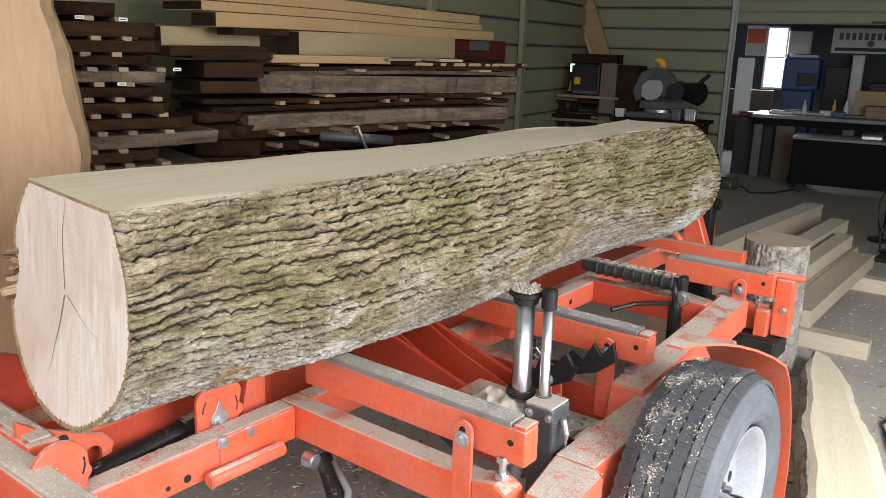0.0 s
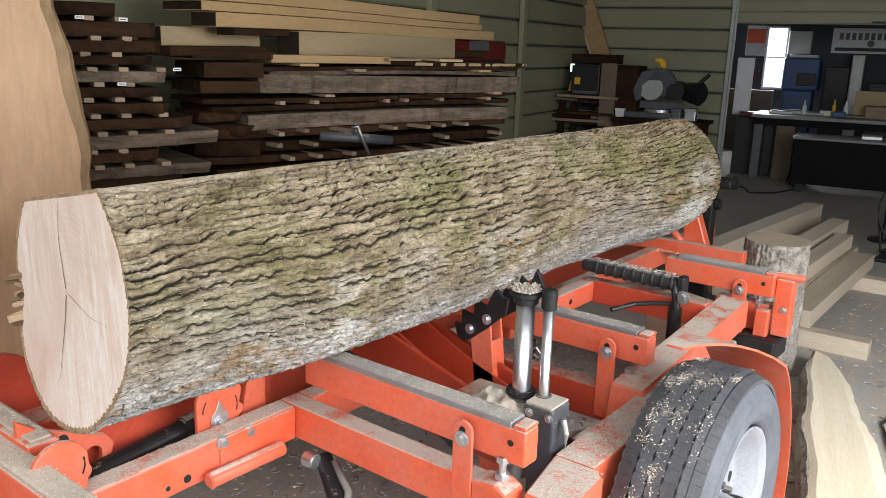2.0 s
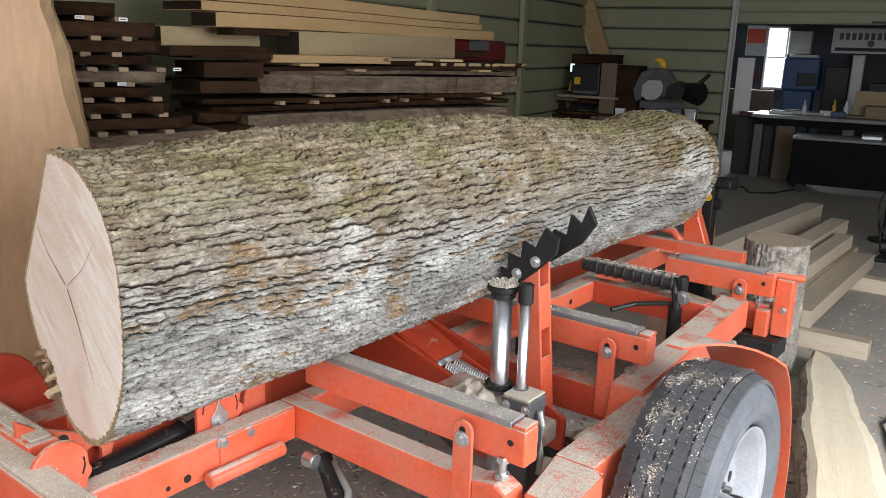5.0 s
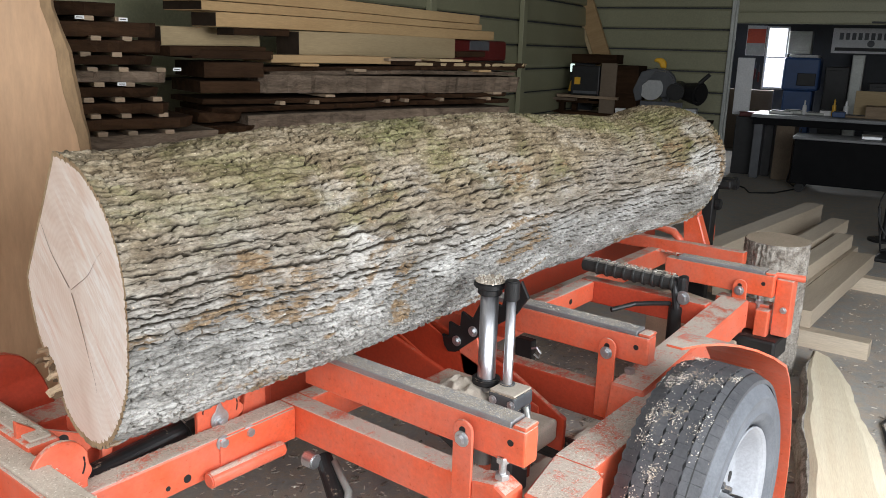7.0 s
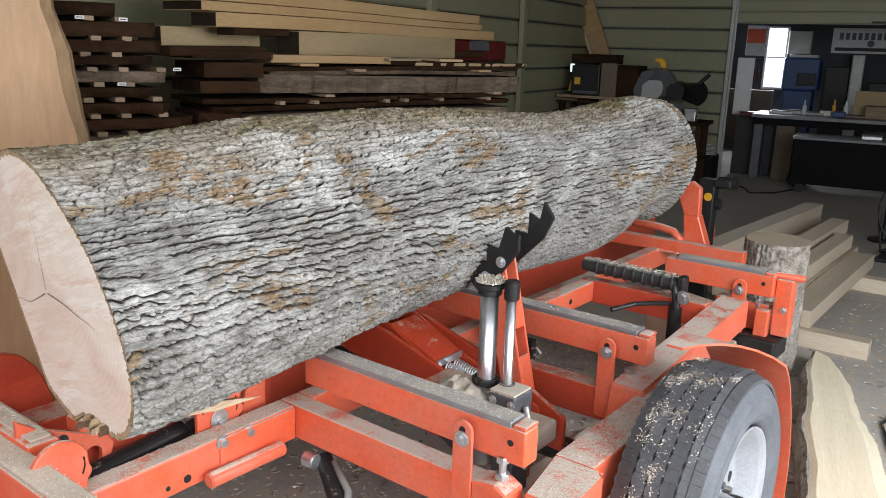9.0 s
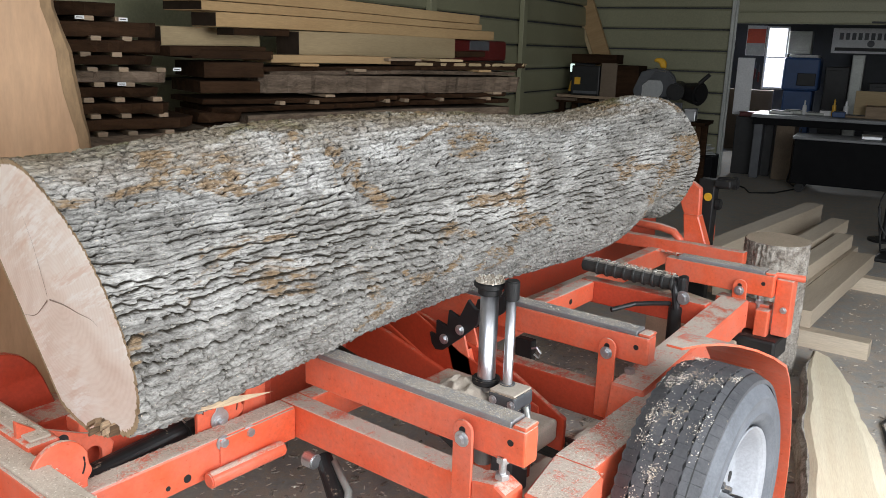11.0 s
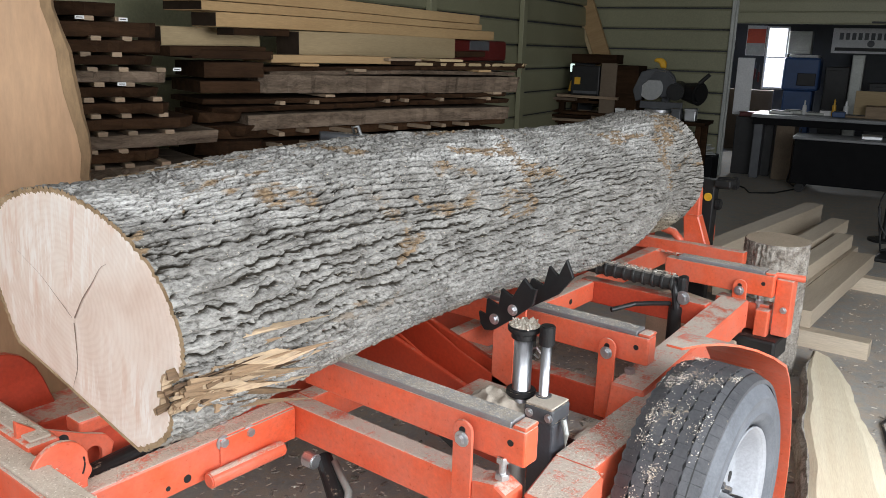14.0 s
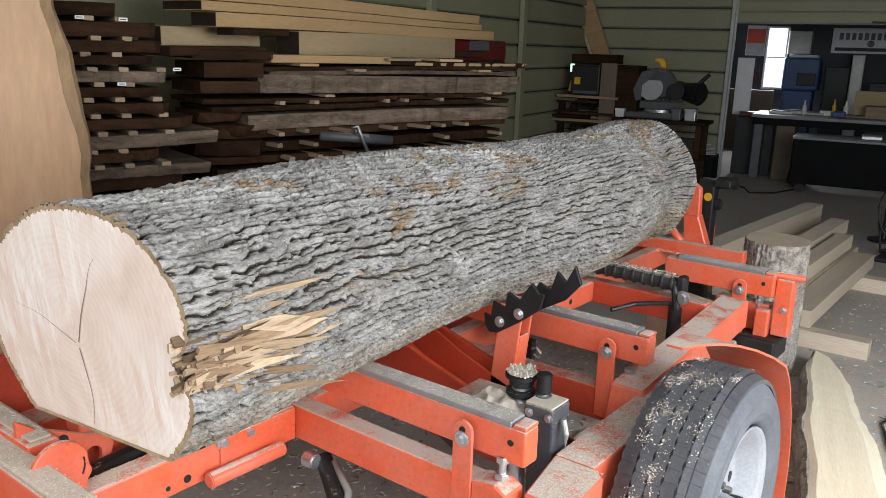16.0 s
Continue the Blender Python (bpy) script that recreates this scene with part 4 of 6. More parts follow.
        allv = np.concatenate([rim] + rings + [mid[None]])
        faces = []
        for k in range(len(rings)):
            a = k * m + np.arange(m)
            b_ = k * m + (np.arange(m) + 1) % m
            q = np.stack([a, b_, b_ + m, a + m], -1)
            faces.append(q if sign < 0 else q[:, ::-1])
        quad = np.concatenate(faces).tolist()
        a = len(rings) * m + np.arange(m)
        b_ = len(rings) * m + (np.arange(m) + 1) % m
        tri = np.stack([a, b_, np.full(m, len(allv) - 1)], -1)
        tri = (tri if sign < 0 else tri[:, ::-1]).tolist()
        me = bpy.data.meshes.new("end_face")
        me.from_pydata(allv.tolist(), [], quad + tri)
        me.update()
        me.materials.append(ENDGRAIN)
        me.materials.append(BARKRING)
        me.polygons.foreach_set("material_index", np.where(np.arange(len(me.polygons)) < m, 1, 0).astype(np.int32))
        ob = new("end_face", me)
        ob.parent = log
        tagged(ob, "pale pinkish sawn end grain")
    # drying cracks running out from the pith of the butt
    for a0, length, bend, w0 in ((82, 0.170, 0.16, 0.0018), (292, 0.19, 0.12, 0.0018), (205, 0.20, -0.10, 0.0008)):
        b = bmesh.new()
        left, right = [], []
        for k in range(13):
            f = k / 12
            a = radians(a0) + bend * f * f + 0.03 * math.sin(9 * f + a0) * f
            d = 0.006 + length * f
            y, z = 0.009 + d * math.cos(a), 0.045 + d * math.sin(a)
            w1 = w0 * (1 - 0.85 * f)
            x = float(skew(np.array(-HALF), y, z)) - 0.0012
            left.append(b.verts.new((x, y - w1 * math.sin(a), z + w1 * math.cos(a))))
            right.append(b.verts.new((x, y + w1 * math.sin(a), z - w1 * math.cos(a))))
        for k in range(12):
            b.faces.new((left[k], left[k + 1], right[k + 1], right[k]))
        part("crack", b, CRACK, log, "thin brown drying crack")
    # torn splinters where the butt broke from the stump
    rnd = random.Random(4)
    b = bmesh.new()
    for k in range(110):
        a = radians(rnd.gauss(9, 6))
        big = k % 5 == 0
        x0 = -HALF + rnd.uniform(0.006, 0.13)
        ln = rnd.uniform(0.10, 0.26) if big else rnd.uniform(0.04, 0.16)
        r0 = rnd.uniform(0.262, 0.292)
        wd, th = (rnd.uniform(0.006, 0.016), rnd.uniform(0.003, 0.007)) if big else (rnd.uniform(0.003, 0.010), rnd.uniform(0.002, 0.005))
        m4 = Matrix.Translation((float(skew(np.array(x0), 0.28, -0.07)), 0.005 + r0 * math.cos(a), 0.012 + r0 * math.sin(a))) @ pose(0, 0, 0, math.degrees(a) + 90 + rnd.uniform(-40, 40), rnd.uniform(-14, 14), rnd.uniform(-14, 14))
        q = bmesh.new()
        vs = [q.verts.new(p) for p in ((0, -wd, -th), (0, wd, -th), (0, wd * 0.8, th), (0, -wd * 0.8, th), (ln * 0.6, -wd * 0.6, 0.0), (ln * 0.65, wd * 0.7, 0.002), (ln, rnd.uniform(-wd, wd), rnd.uniform(-th, th * 2)))]
        for f in ((3, 2, 1, 0), (0, 1, 5, 4), (2, 3, 4, 5), (1, 2, 5), (3, 0, 4), (4, 5, 6)):
            q.faces.new([vs[i] for i in f])
        merge(b, q, m4)
    for k in range(85):
        a = radians(rnd.gauss(8, 7))
        x0 = -HALF + rnd.uniform(-0.012, 0.16)
        ln, wd, th = rnd.uniform(0.06, 0.26), rnd.uniform(0.004, 0.017), rnd.uniform(0.003, 0.008)
        r0 = 0.262 + 0.030 * rnd.random() + 0.05 * max(0.0, x0 + HALF)
        m4 = Matrix.Translation((float(skew(np.array(x0), 0.27, 0.03)), r0 * math.cos(a), r0 * math.sin(a))) @ pose(0, 0, 0, math.degrees(a) + 90 + rnd.uniform(-50, 50), rnd.uniform(-12, 10), rnd.uniform(-16, 16))
        q = bmesh.new()
        vs = [q.verts.new(p) for p in ((-0.02, -wd * 0.5, -th), (-0.02, wd * 0.6, -th), (-0.015, wd * 0.5, th), (-0.015, -wd * 0.4, th), (ln * 0.55, -wd, -th * 0.3), (ln * 0.6, wd, 0.0), (ln * 0.5, 0.0, th * 1.5), (ln, rnd.uniform(-wd, wd), rnd.uniform(-th, th)))]
        for f in ((3, 2, 1, 0), (0, 1, 5, 4), (1, 2, 6, 5), (2, 3, 6), (3, 0, 4, 6), (4, 5, 7), (5, 6, 7), (6, 4, 7)):
            q.faces.new([vs[i] for i in f])
        merge(b, q, m4)
    sp = part("torn_wood", b, TORN, log, "torn orange-brown wood fibres at the butt")
    sp["kind"] = "stuff"
    return log


LOG = build_log()


# ---- the log clamp: two chrome posts on a sliding block ----
clamp = thing("log_clamp", "hydraulic log clamp with chrome posts and a dusty cap", "clamp")
block = part("slide_block", box(1.495, 1.578, 0.822, 0.900, 0.590, 0.628, 0.006), GREYM, clamp, "dark steel manifold block dusted with sawdust")
part("slide_column", box(1.50, 1.575, 0.822, 0.888, 0.36, 0.592, 0.006), SLATE, clamp, "dark grey steel column")
part("dust_layer", box(1.498, 1.575, 0.825, 0.897, 0.628, 0.633, 0.003), DUSTY, clamp, "crust of pale sawdust")
for y, z in ((0.884, 0.609), (0.832, 0.609)):
    bolt(block, (1.495, y, z), (-1, 0, 0), 0.007)
part("hose", pipe([(1.53, 0.812, 0.60), (1.525, 0.800, 0.57), (1.525, 0.800, 0.50), (1.53, 0.806, 0.44)], 0.007), POSTM, clamp, "grey hydraulic hose")
part("foot_flange", rod((1.55, 0.943, 0.618), (1.55, 0.943, 0.634), 0.036, seg=36, bevel=0.003), BLACK, clamp)
part("foot_flange", rod((1.55, 0.880, 0.612), (1.55, 0.880, 0.636), 0.022, seg=28, bevel=0.003), GREYM, clamp)
part("slide_tube", box(1.47, 1.60, 0.93, 1.10, 0.55, 0.60, 0.004), SHADERED, clamp, "slide tube in shade-darkened red, dusted with sawdust")
b = bmesh.new()
bmesh.ops.create_grid(b, x_segments=34, y_segments=34, size=0.085)
for v_ in b.verts:
    d = math.hypot(v_.co.x, v_.co.y) / 0.085
    v_.co.z = 0.036 * max(0.0, 1 - d * d) * (0.7 + 0.6 * noise.fractal(v_.co * 40, 1.0, 2.0, 4)) - 0.004
b.transform(Matrix.Translation((1.515, 0.985, 0.597)))
part("dust_mound", b, DUSTY, clamp, "heap of pale sawdust round the post", True)
head = thing("clamp_head", "", "")
head.parent = clamp
post1 = part("chrome_post", rod((1.55, 0.943, 0.40), (1.55, 0.943, 0.850), 0.0225, seg=40, bevel=0.001), CHROME, head, "polished chrome post", True)
post2 = part("chrome_post", rod((1.55, 0.880, 0.42), (1.55, 0.880, 0.850), 0.0122, seg=28), CHROME, head, "thin polished chrome rod", True)
for p in (post1, post2):
    for f in p.data.polygons:
        f.use_smooth = abs(f.normal.z) < 0.5
part("collar", rod((1.55, 0.943, 0.850), (1.55, 0.943, 0.868), 0.030, seg=36, bevel=0.003), BLACK, head)
part("pad", rod((1.55, 0.943, 0.868), (1.55, 0.943, 0.884), 0.040, seg=40, bevel=0.004), BLACK, head)
b = bmesh.new()
rnd = random.Random(8)
for k in range(70):
    a, r = rnd.uniform(0, 6.283), 0.036 * math.sqrt(rnd.random())
    ln = rnd.uniform(0.006, 0.016)
    m4 = Matrix.Translation((1.55 + r * math.cos(a), 0.943 + r * math.sin(a), 0.886 + rnd.uniform(0, 0.004))) @ pose(0, 0, 0, rnd.uniform(-5, 5), rnd.uniform(-5, 5), 35 + rnd.uniform(-14, 14))
    box(-ln, ln, -0.0018, 0.0018, -0.0009, 0.0009, 0, b, m4)
part("chip_dust", b, CHIPS, head, "loose pale wood chips")["kind"] = "stuff"
part("dust_layer", rod((1.55, 0.943, 0.8835), (1.55, 0.943, 0.8875), 0.0375, 0.033, 32, 0.001), DUSTY, head, "crust of pale sawdust")
part("rod_nut", rod((1.55, 0.880, 0.848), (1.55, 0.880, 0.897), 0.0185, seg=20, bevel=0.003), BLACK, head)

# ---- the log turner: an arm with a toothed claw ----
turner = thing("log_turner", "log turner arm with black toothed claw plates", "log turner")
arm = thing("arm", "", "")
arm.parent = turner
for x0, x1 in ((-0.030, -0.022), (0.022, 0.030)):
    part("arm_side", box(x0, x1, -0.036, 0.036, -0.46, 0.02, 0.003), ORANGE, arm)
part("arm_back", box(-0.022, 0.022, 0.028, 0.036, -0.46, -0.02, 0.002), ORANGE, arm)
part("arm_web", box(-0.022, 0.022, -0.036, -0.028, -0.40, -0.26, 0.002), ORANGE, arm)
part("arm_web", box(-0.022, 0.022, -0.036, -0.028, -0.18, -0.06, 0.002), ORANGE, arm)
claw = thing("claw", "", "")
claw.parent = turner
# outline in (reach, height), teeth along the upper edge
teeth = [(-0.088, 0.0), (-0.075, 0.032), (-0.058, 0.014), (-0.030, 0.052), (-0.004, 0.020), (0.030, 0.058), (0.052, 0.024), (0.112, 0.055), (0.120, 0.020), (0.132, 0.012), (0.10, -0.020), (0.02, -0.030), (-0.06, -0.034), (-0.085, -0.022)]
part("claw_plate", prism([(-a, h) for a, h in teeth], "x", -0.042, -0.031, 0.0015), BLACK, claw, "black toothed steel plate")
teeth2 = [(-0.02, -0.02), (-0.01, 0.03), (0.04, 0.018), (0.085, 0.05), (0.11, 0.018), (0.154, 0.058), (0.165, 0.022), (0.212, 0.052), (0.205, 0.0), (0.14, -0.022)]
part("claw_plate", prism([(-a, h) for a, h in teeth2], "x", 0.031, 0.042, 0.0015), BLACK, claw, "black toothed steel plate")
for a in (-0.035, 0.035):
    bolt(claw, (-0.042, -a, -0.008), (-1, 0, 0), 0.010)

spring_plate = part("spring_plate", prism([(1.285, 0.560), (1.285, 0.578), (1.46, 0.648), (1.46, 0.634)], "x", 1.652, 1.768, 0.002), DEEPSHADERED, turner, "plate in shade-darkened red with two return springs")
part("plate_lip", box(1.654, 1.766, 1.279, 1.285, 0.560, 0.580, 0.001), ZINC, spring_plate, "bare bright plate edge")
for k in range(2):
    pts = [(1.690 + 0.040 * k + 0.0150 * math.cos(a), 1.272 - 0.00085 * i, 0.552 - 0.00019 * i + 0.0150 * math.sin(a)) for i, a in ((i, i * 0.70) for i in range(200))]
    part("return_spring", pipe(pts, 0.0026, None, 5), ZINC, spring_plate, "steel coil return spring", True)

# ---- the tall slab by the mill ----
pts, edge = [], []
rnd = random.Random(21)
for k in range(40):
    z = 2.35 * k / 39
    x = 1.150 + 0.115 * (1.52 - z) + 0.010 * math.sin(7 * z) + 0.006 * math.sin(23 * z + 1) + rnd.uniform(-0.003, 0.003)
    edge.append((x, z))
slab = thing("wood_slab", "tall pale live-edge wood slab standing upright", "slab")
part("slab_face", prism([(0.25, 0.0)] + edge + [(0.35, 2.35)], "y", 2.300, 2.352, 0.0), SLABM, slab)
b = bmesh.new()
rows = []
for x, z in edge:
    w = 0.058 + 0.008 * math.sin(11 * z) + rnd.uniform(-0.004, 0.004)
    rows.append([b.verts.new(p) for p in ((x - 0.002, 2.299, z), (x + w * 0.6, 2.305 + rnd.uniform(-0.002, 0.002), z), (x + w, 2.335, z), (x + w * 0.7, 2.360, z), (x - 0.002, 2.354, z))])
for p, q in zip(rows, rows[1:]):
    for i in range(4):
        b.faces.new((p[i], p[i + 1], q[i + 1], q[i]))
bmesh.ops.recalc_face_normals(b, faces=b.faces[:])
part("live_edge", b, SLABEDGE, slab, "rough brown live edge with bark")
part("cross_batten", box(0.3, 1.05, 2.353, 2.40, 0.0, 0.30, 0.004), AGED, slab)


# ---- lumber stacks ----
def stack_frame(x, y, deg):
    return Matrix.Translation((x, y, 0)) @ pose(0, 0, 0, 0, 0, deg)


def lumber(fr, s0, s1, z0, z1, depth, material, label, category="board", n0=0.0, group="", wane=0.0, seed=0, end=None, name="board"):
    """One board, timber or slab; wane gives it a wavy live edge on its front."""
    r = random.Random(seed * 7 + int(s0 * 1000) + int(z0 * 977))
    ob = thing(name, label, category, group, m=fr @ Matrix.Translation((s0, n0, z0)))
    ln, h = s1 - s0, z1 - z0
    n = max(2, int(ln / 0.035)) if wane else 6
    b = bmesh.new()
    rings = []
    for k in range(n + 1):
        f = k / n
        x = ln * f
        o = wane * (math.sin(9 * x + seed) * 0.5 + r.uniform(-0.6, 0.6))
        o2 = o + wane * 0.9 * (0.6 + r.uniform(-0.4, 0.4))
        if wane and k in (0, n):
            o += wane * 0.8
            o2 += wane
        zz = 0.004 * math.sin(2.1 * x + seed) if not wane else 0.006 * math.sin(2.3 * x + seed)
        c = 0.0025
        prof = [(o2, c + zz), (o2 + c, zz), (depth - c, zz), (depth, c + zz), (depth, h - c + zz), (depth - c, h + zz), (o + c, h + zz), (o, h - c + zz)]
        rings.append([b.verts.new((x, p[0], p[1])) for p in prof])
    for p, q in zip(rings, rings[1:]):
        for i in range(8):
            b.faces.new((p[i], q[i], q[(i + 1) % 8], p[(i + 1) % 8]))
    b.faces.new(rings[0])
    b.faces.new(rings[-1][::-1])
    bmesh.ops.recalc_face_normals(b, faces=b.faces[:])
    part("plank", b, material, ob)
    if end is not None:
        part("end_seal", box(-0.003, 0.0, 0.002, depth - 0.002, 0.003, h - 0.003, 0.0), end, ob, "dark end")
    return ob


A = stack_frame(2.9, 3.05, 10)
B = stack_frame(2.45, 2.95, -14)
D = stack_frame(1.55, 2.85, -14)
G1, G2, G3 = "timbers on top of the lumber stack", "boards in the lumber stack", "slabs in the live-edge stack"

lumber(A, -0.86, 1.84, 1.590, 1.645, 0.12, PINE, "long pale yellow sawn timber on the lumber stack", "timber", 0.0, G1, end=DARKEND, name="timber")
lumber(A, -0.67, 1.80, 1.600, 1.660, 0.12, PINE, "long pale yellow sawn timber on the lumber stack", "timber", 0.16, G1, end=DARKEND, name="timber")
lumber(A, -0.73, 2.09, 1.484, 1.545, 0.14, PINE, "long pale yellow sawn timber on the lumber stack", "timber", 0.0, G1, end=DARKEND, name="timber")
lumber(A, -0.80, 1.90, 1.548, 1.588, 0.22, PINE, "long pale yellow sawn timber on the lumber stack", "timber", 0.01, G1, end=DARKEND, name="timber")
lumber(A, -0.17, 1.48, 1.356, 1.482, 0.14, PALE, "short thick pale cant with dark end", "timber", 0.0, G1, end=DARKEND, name="cant")
lumber(A, -0.83, -0.20, 1.400, 1.482, 0.14, PALE, "pale cant lying in the shade of the stack", "timber", 0.22, G1, end=DARKEND, name="cant")
lumber(A, -0.60, -0.22, 1.452, 1.483, 0.10, AGED, "brown offcut board between timbers", "board", 0.02, G1, end=DARKEND)
lumber(A, -0.90, -0.30, 1.36, 1.40, 0.3, AGED, "brown board under the timbers", "board", 0.1, G1)
lumber(A, 1.55, 2.00, 1.36, 1.40, 0.14, AGED, "brown packing board under the timbers", "board", 0.02, G1)

case = thing("tool_case", "dark red plastic tool case on the stack", "case", m=A @ Matrix.Translation((1.50, 0.05, 1.335)))
part("case_shell", box(0.0, 0.95, 0.0, 0.20, 0.0, 0.145, 0.02), REDP, case)
part("case_label", box(0.30, 0.62, -0.004, 0.0, 0.075, 0.14, 0.002), GREYM, case)
part("case_base", box(0.0, 0.95, 0.01, 0.20, -0.012, 0.0, 0.004), BLACK, case)

rows_b = [
    (0.04, 0.70, 1.332, 1.368, 0.30, PINE, 0.0), (0.70, 1.64, 1.325, 1.352, 0.30, AGED, 0.006), (-0.33, 0.05, 1.350, 1.388, 0.35, AGED, 0.0), (0.86, 1.66, 1.334, 1.350, 0.12, PALE, 0.004),
    (-0.02, 1.62, 1.302, 1.322, 0.34, AGED, 0.008), (0.04, 1.60, 1.279, 1.298, 0.32, GREYB, 0.008), (-0.28, 0.0, 1.265, 1.332, 0.35, AGED, 0.0),
    (-0.01, 1.61, 1.191, 1.276, 0.40, GREYB, 0.010), (-0.30, -0.02, 1.200, 1.252, 0.35, AGED, 0.0),
    (-0.29, 1.52, 1.156, 1.178, 0.40, AGED, 0.008), (-0.24, 1.55, 1.120, 1.144, 0.42, AGED, 0.012), (-0.08, 1.55, 1.032, 1.102, 0.40, GREYB, 0.006), (-0.29, -0.09, 1.065, 1.112, 0.35, AGED, 0.02),
    (-0.32, 0.0, 1.002, 1.050, 0.30, AGED, 0.02), (-0.30, 0.0, 0.915, 0.985, 0.30, AGED, 0.02),
]
for i, (s0, s1, z0, z1, dp, mt, wn_) in enumerate(rows_b):
    lab = {PINE: "yellowish sawn board in the lumber stack", AGED: "dark brown aged board in the lumber stack", GREYB: "grey weathered thick plank in the lumber stack", PALE: "pale thin board in the lumber stack"}[mt]
    lumber(B, s0, s1, z0, z1, dp, mt, lab, "board", 0.0, G2, 2.2 * wn_, i + 1)
z = 0.10
k = 0
while z < 1.0:
    h = (0.036, 0.048, 0.042)[k % 3]
    lumber(B, -0.28 + 0.03 * (k % 3), 1.55 - 0.04 * (k % 2), z, z + h, 0.45, AGED, "dark brown aged board in the lumber stack", "board", 0.04, G2, 0.01, 40 + k)
    z += h + 0.022
    k += 1
# stickers poking out of the stack
rnd = random.Random(5)
for z in (1.1445, 1.012, 0.952, 0.888, 0.83):
    for s in (0.06, 0.24, 0.43, 0.63, 0.83, 1.02, 1.21, 1.38):
        if rnd.random() < 0.12:
            continue
        ob = thing("sticker", "thin wooden sticker poking out of the stack", "stick", "stickers in the lumber stack", m=B @ Matrix.Translation((s + rnd.uniform(-0.05, 0.05), -rnd.uniform(0.03, 0.14) if z < 1.1 else -0.02, z)) @ pose(0, 0, 0, 0, 0, rnd.uniform(-9, 9)))
        part("stick", box(-0.014, 0.014, 0.0, 0.42, 0.0, 0.018, 0.002), STICKM, ob)
for s in (-0.2, 0.5, 1.2):
    ob = thing("bolster", "heavy dark bearer under the lumber stack", "timber", "bearers under the lumber stacks", m=B @ Matrix.Translation((s, 0.03, 0)))
    part("beam", box(0, 0.1, 0, 0.45, 0, 0.10, 0.004), AGED, ob)
# offcut ends sticking out between the upper boards
for s, z, w, out, mt in ((0.16, 1.322, 0.10, 0.05, PINE), (0.44, 1.299, 0.07, 0.07, STICKM), (0.66, 1.352, 0.22, 0.04, STICKM), (0.98, 1.352, 0.16, 0.05, PALE), (1.24, 1.299, 0.09, 0.06, PINE), (0.30, 1.178, 0.05, 0.04, STICKM), (0.90, 1.178, 0.05, 0.05, AGED), (1.36, 1.178, 0.06, 0.05, STICKM)):
    ob = thing("offcut", "short thin offcut sticking out of the stack", "offcut", "offcuts in the lumber stack", m=B @ Matrix.Translation((s, -out, z)) @ pose(0, 0, 0, 0, 0, 40 * (w - 0.1)))
    part("stick", box(0, w, 0, 0.3, 0, 0.0125, 0.002), mt, ob)
# a grey steel pipe with a hook lying on the stickers
pp = thing("steel_pipe", "grey steel pipe with a lifting hook", "pipe", m=B @ Matrix.Translation((0.26, -0.17, 1.0)))
part("tube", pipe([(-0.05, 0.03, 0.01), (0.30, -0.05, -0.02)], 0.022, seg=18), GREYM, pp, "", True)
part("tube", pipe([(0.02, 0.03, 0.012), (0.18, -0.03, 0.0)], 0.014, seg=14), POSTM, pp, "", True)
part("hook", pipe([(0.10, -0.03, 0.02), (0.085, -0.04, 0.05), (0.11, -0.045, 0.055), (0.13, -0.05, 0.0), (0.17, -0.05, -0.08)], 0.008, seg=10), ZINC, pp, "", True)

rows_d = [(-0.08, 0.12, 1.507, 1.555), (-0.08, 0.27, 1.431, 1.484), (-0.05, 0.29, 1.371, 1.415), (-0.05, 0.26, 1.324, 1.358), (-0.04, 0.30, 1.263, 1.304), (-0.04, 0.27, 1.213, 1.250), (-0.03, 0.30, 1.154, 1.194), (-0.02, 0.40, 1.093, 1.134), (-0.0, 0.50, 1.016, 1.068), (-0.02, 0.26, 0.962, 1.002), (-0.02, 0.46, 0.900, 0.945)]
for i, (s0, s1, z0, z1) in enumerate(rows_d):
    pale = i in (4, 8, 10)
    lumber(D, s0 - 0.5, s1, z0, z1, 0.50, GREYB if pale else AGED, "grey live-edge slab in the sticker stack" if pale else "dark live-edge slab in the sticker stack", "slab", 0.0, G3, 0.026, 60 + i, name="live_edge_slab")
    if i:
        for s in (0.02, 0.13, 0.27):
            if s < s1 - 0.02:
                ob = thing("sticker", "short pale sticker end between slabs", "stick", "stickers in the live-edge stack", m=D @ Matrix.Translation((s + 0.02 * (i % 3) - 0.02, -0.012, z1 + 0.0005)))
                part("stick", box(-0.018, 0.018, 0.0, 0.48, 0.0, 0.017, 0.002), STICKM, ob)
z = 0.10
k = 0
while z < 0.86:
    lumber(D, -0.55, 0.35, z, z + 0.05, 0.50, AGED, "dark live-edge slab in the sticker stack", "slab", 0.03, G3, 0.016, 90 + k, name="live_edge_slab")
    z += 0.068
    k += 1
for s in (-0.4, 0.2):
    ob = thing("bolster", "heavy dark bearer under the lumber stack", "timber", "bearers under the lumber stacks", m=D @ Matrix.Translation((s, 0.03, 0)))
    part("beam", box(0, 0.1, 0, 0.45, 0, 0.10, 0.004), AGED, ob)
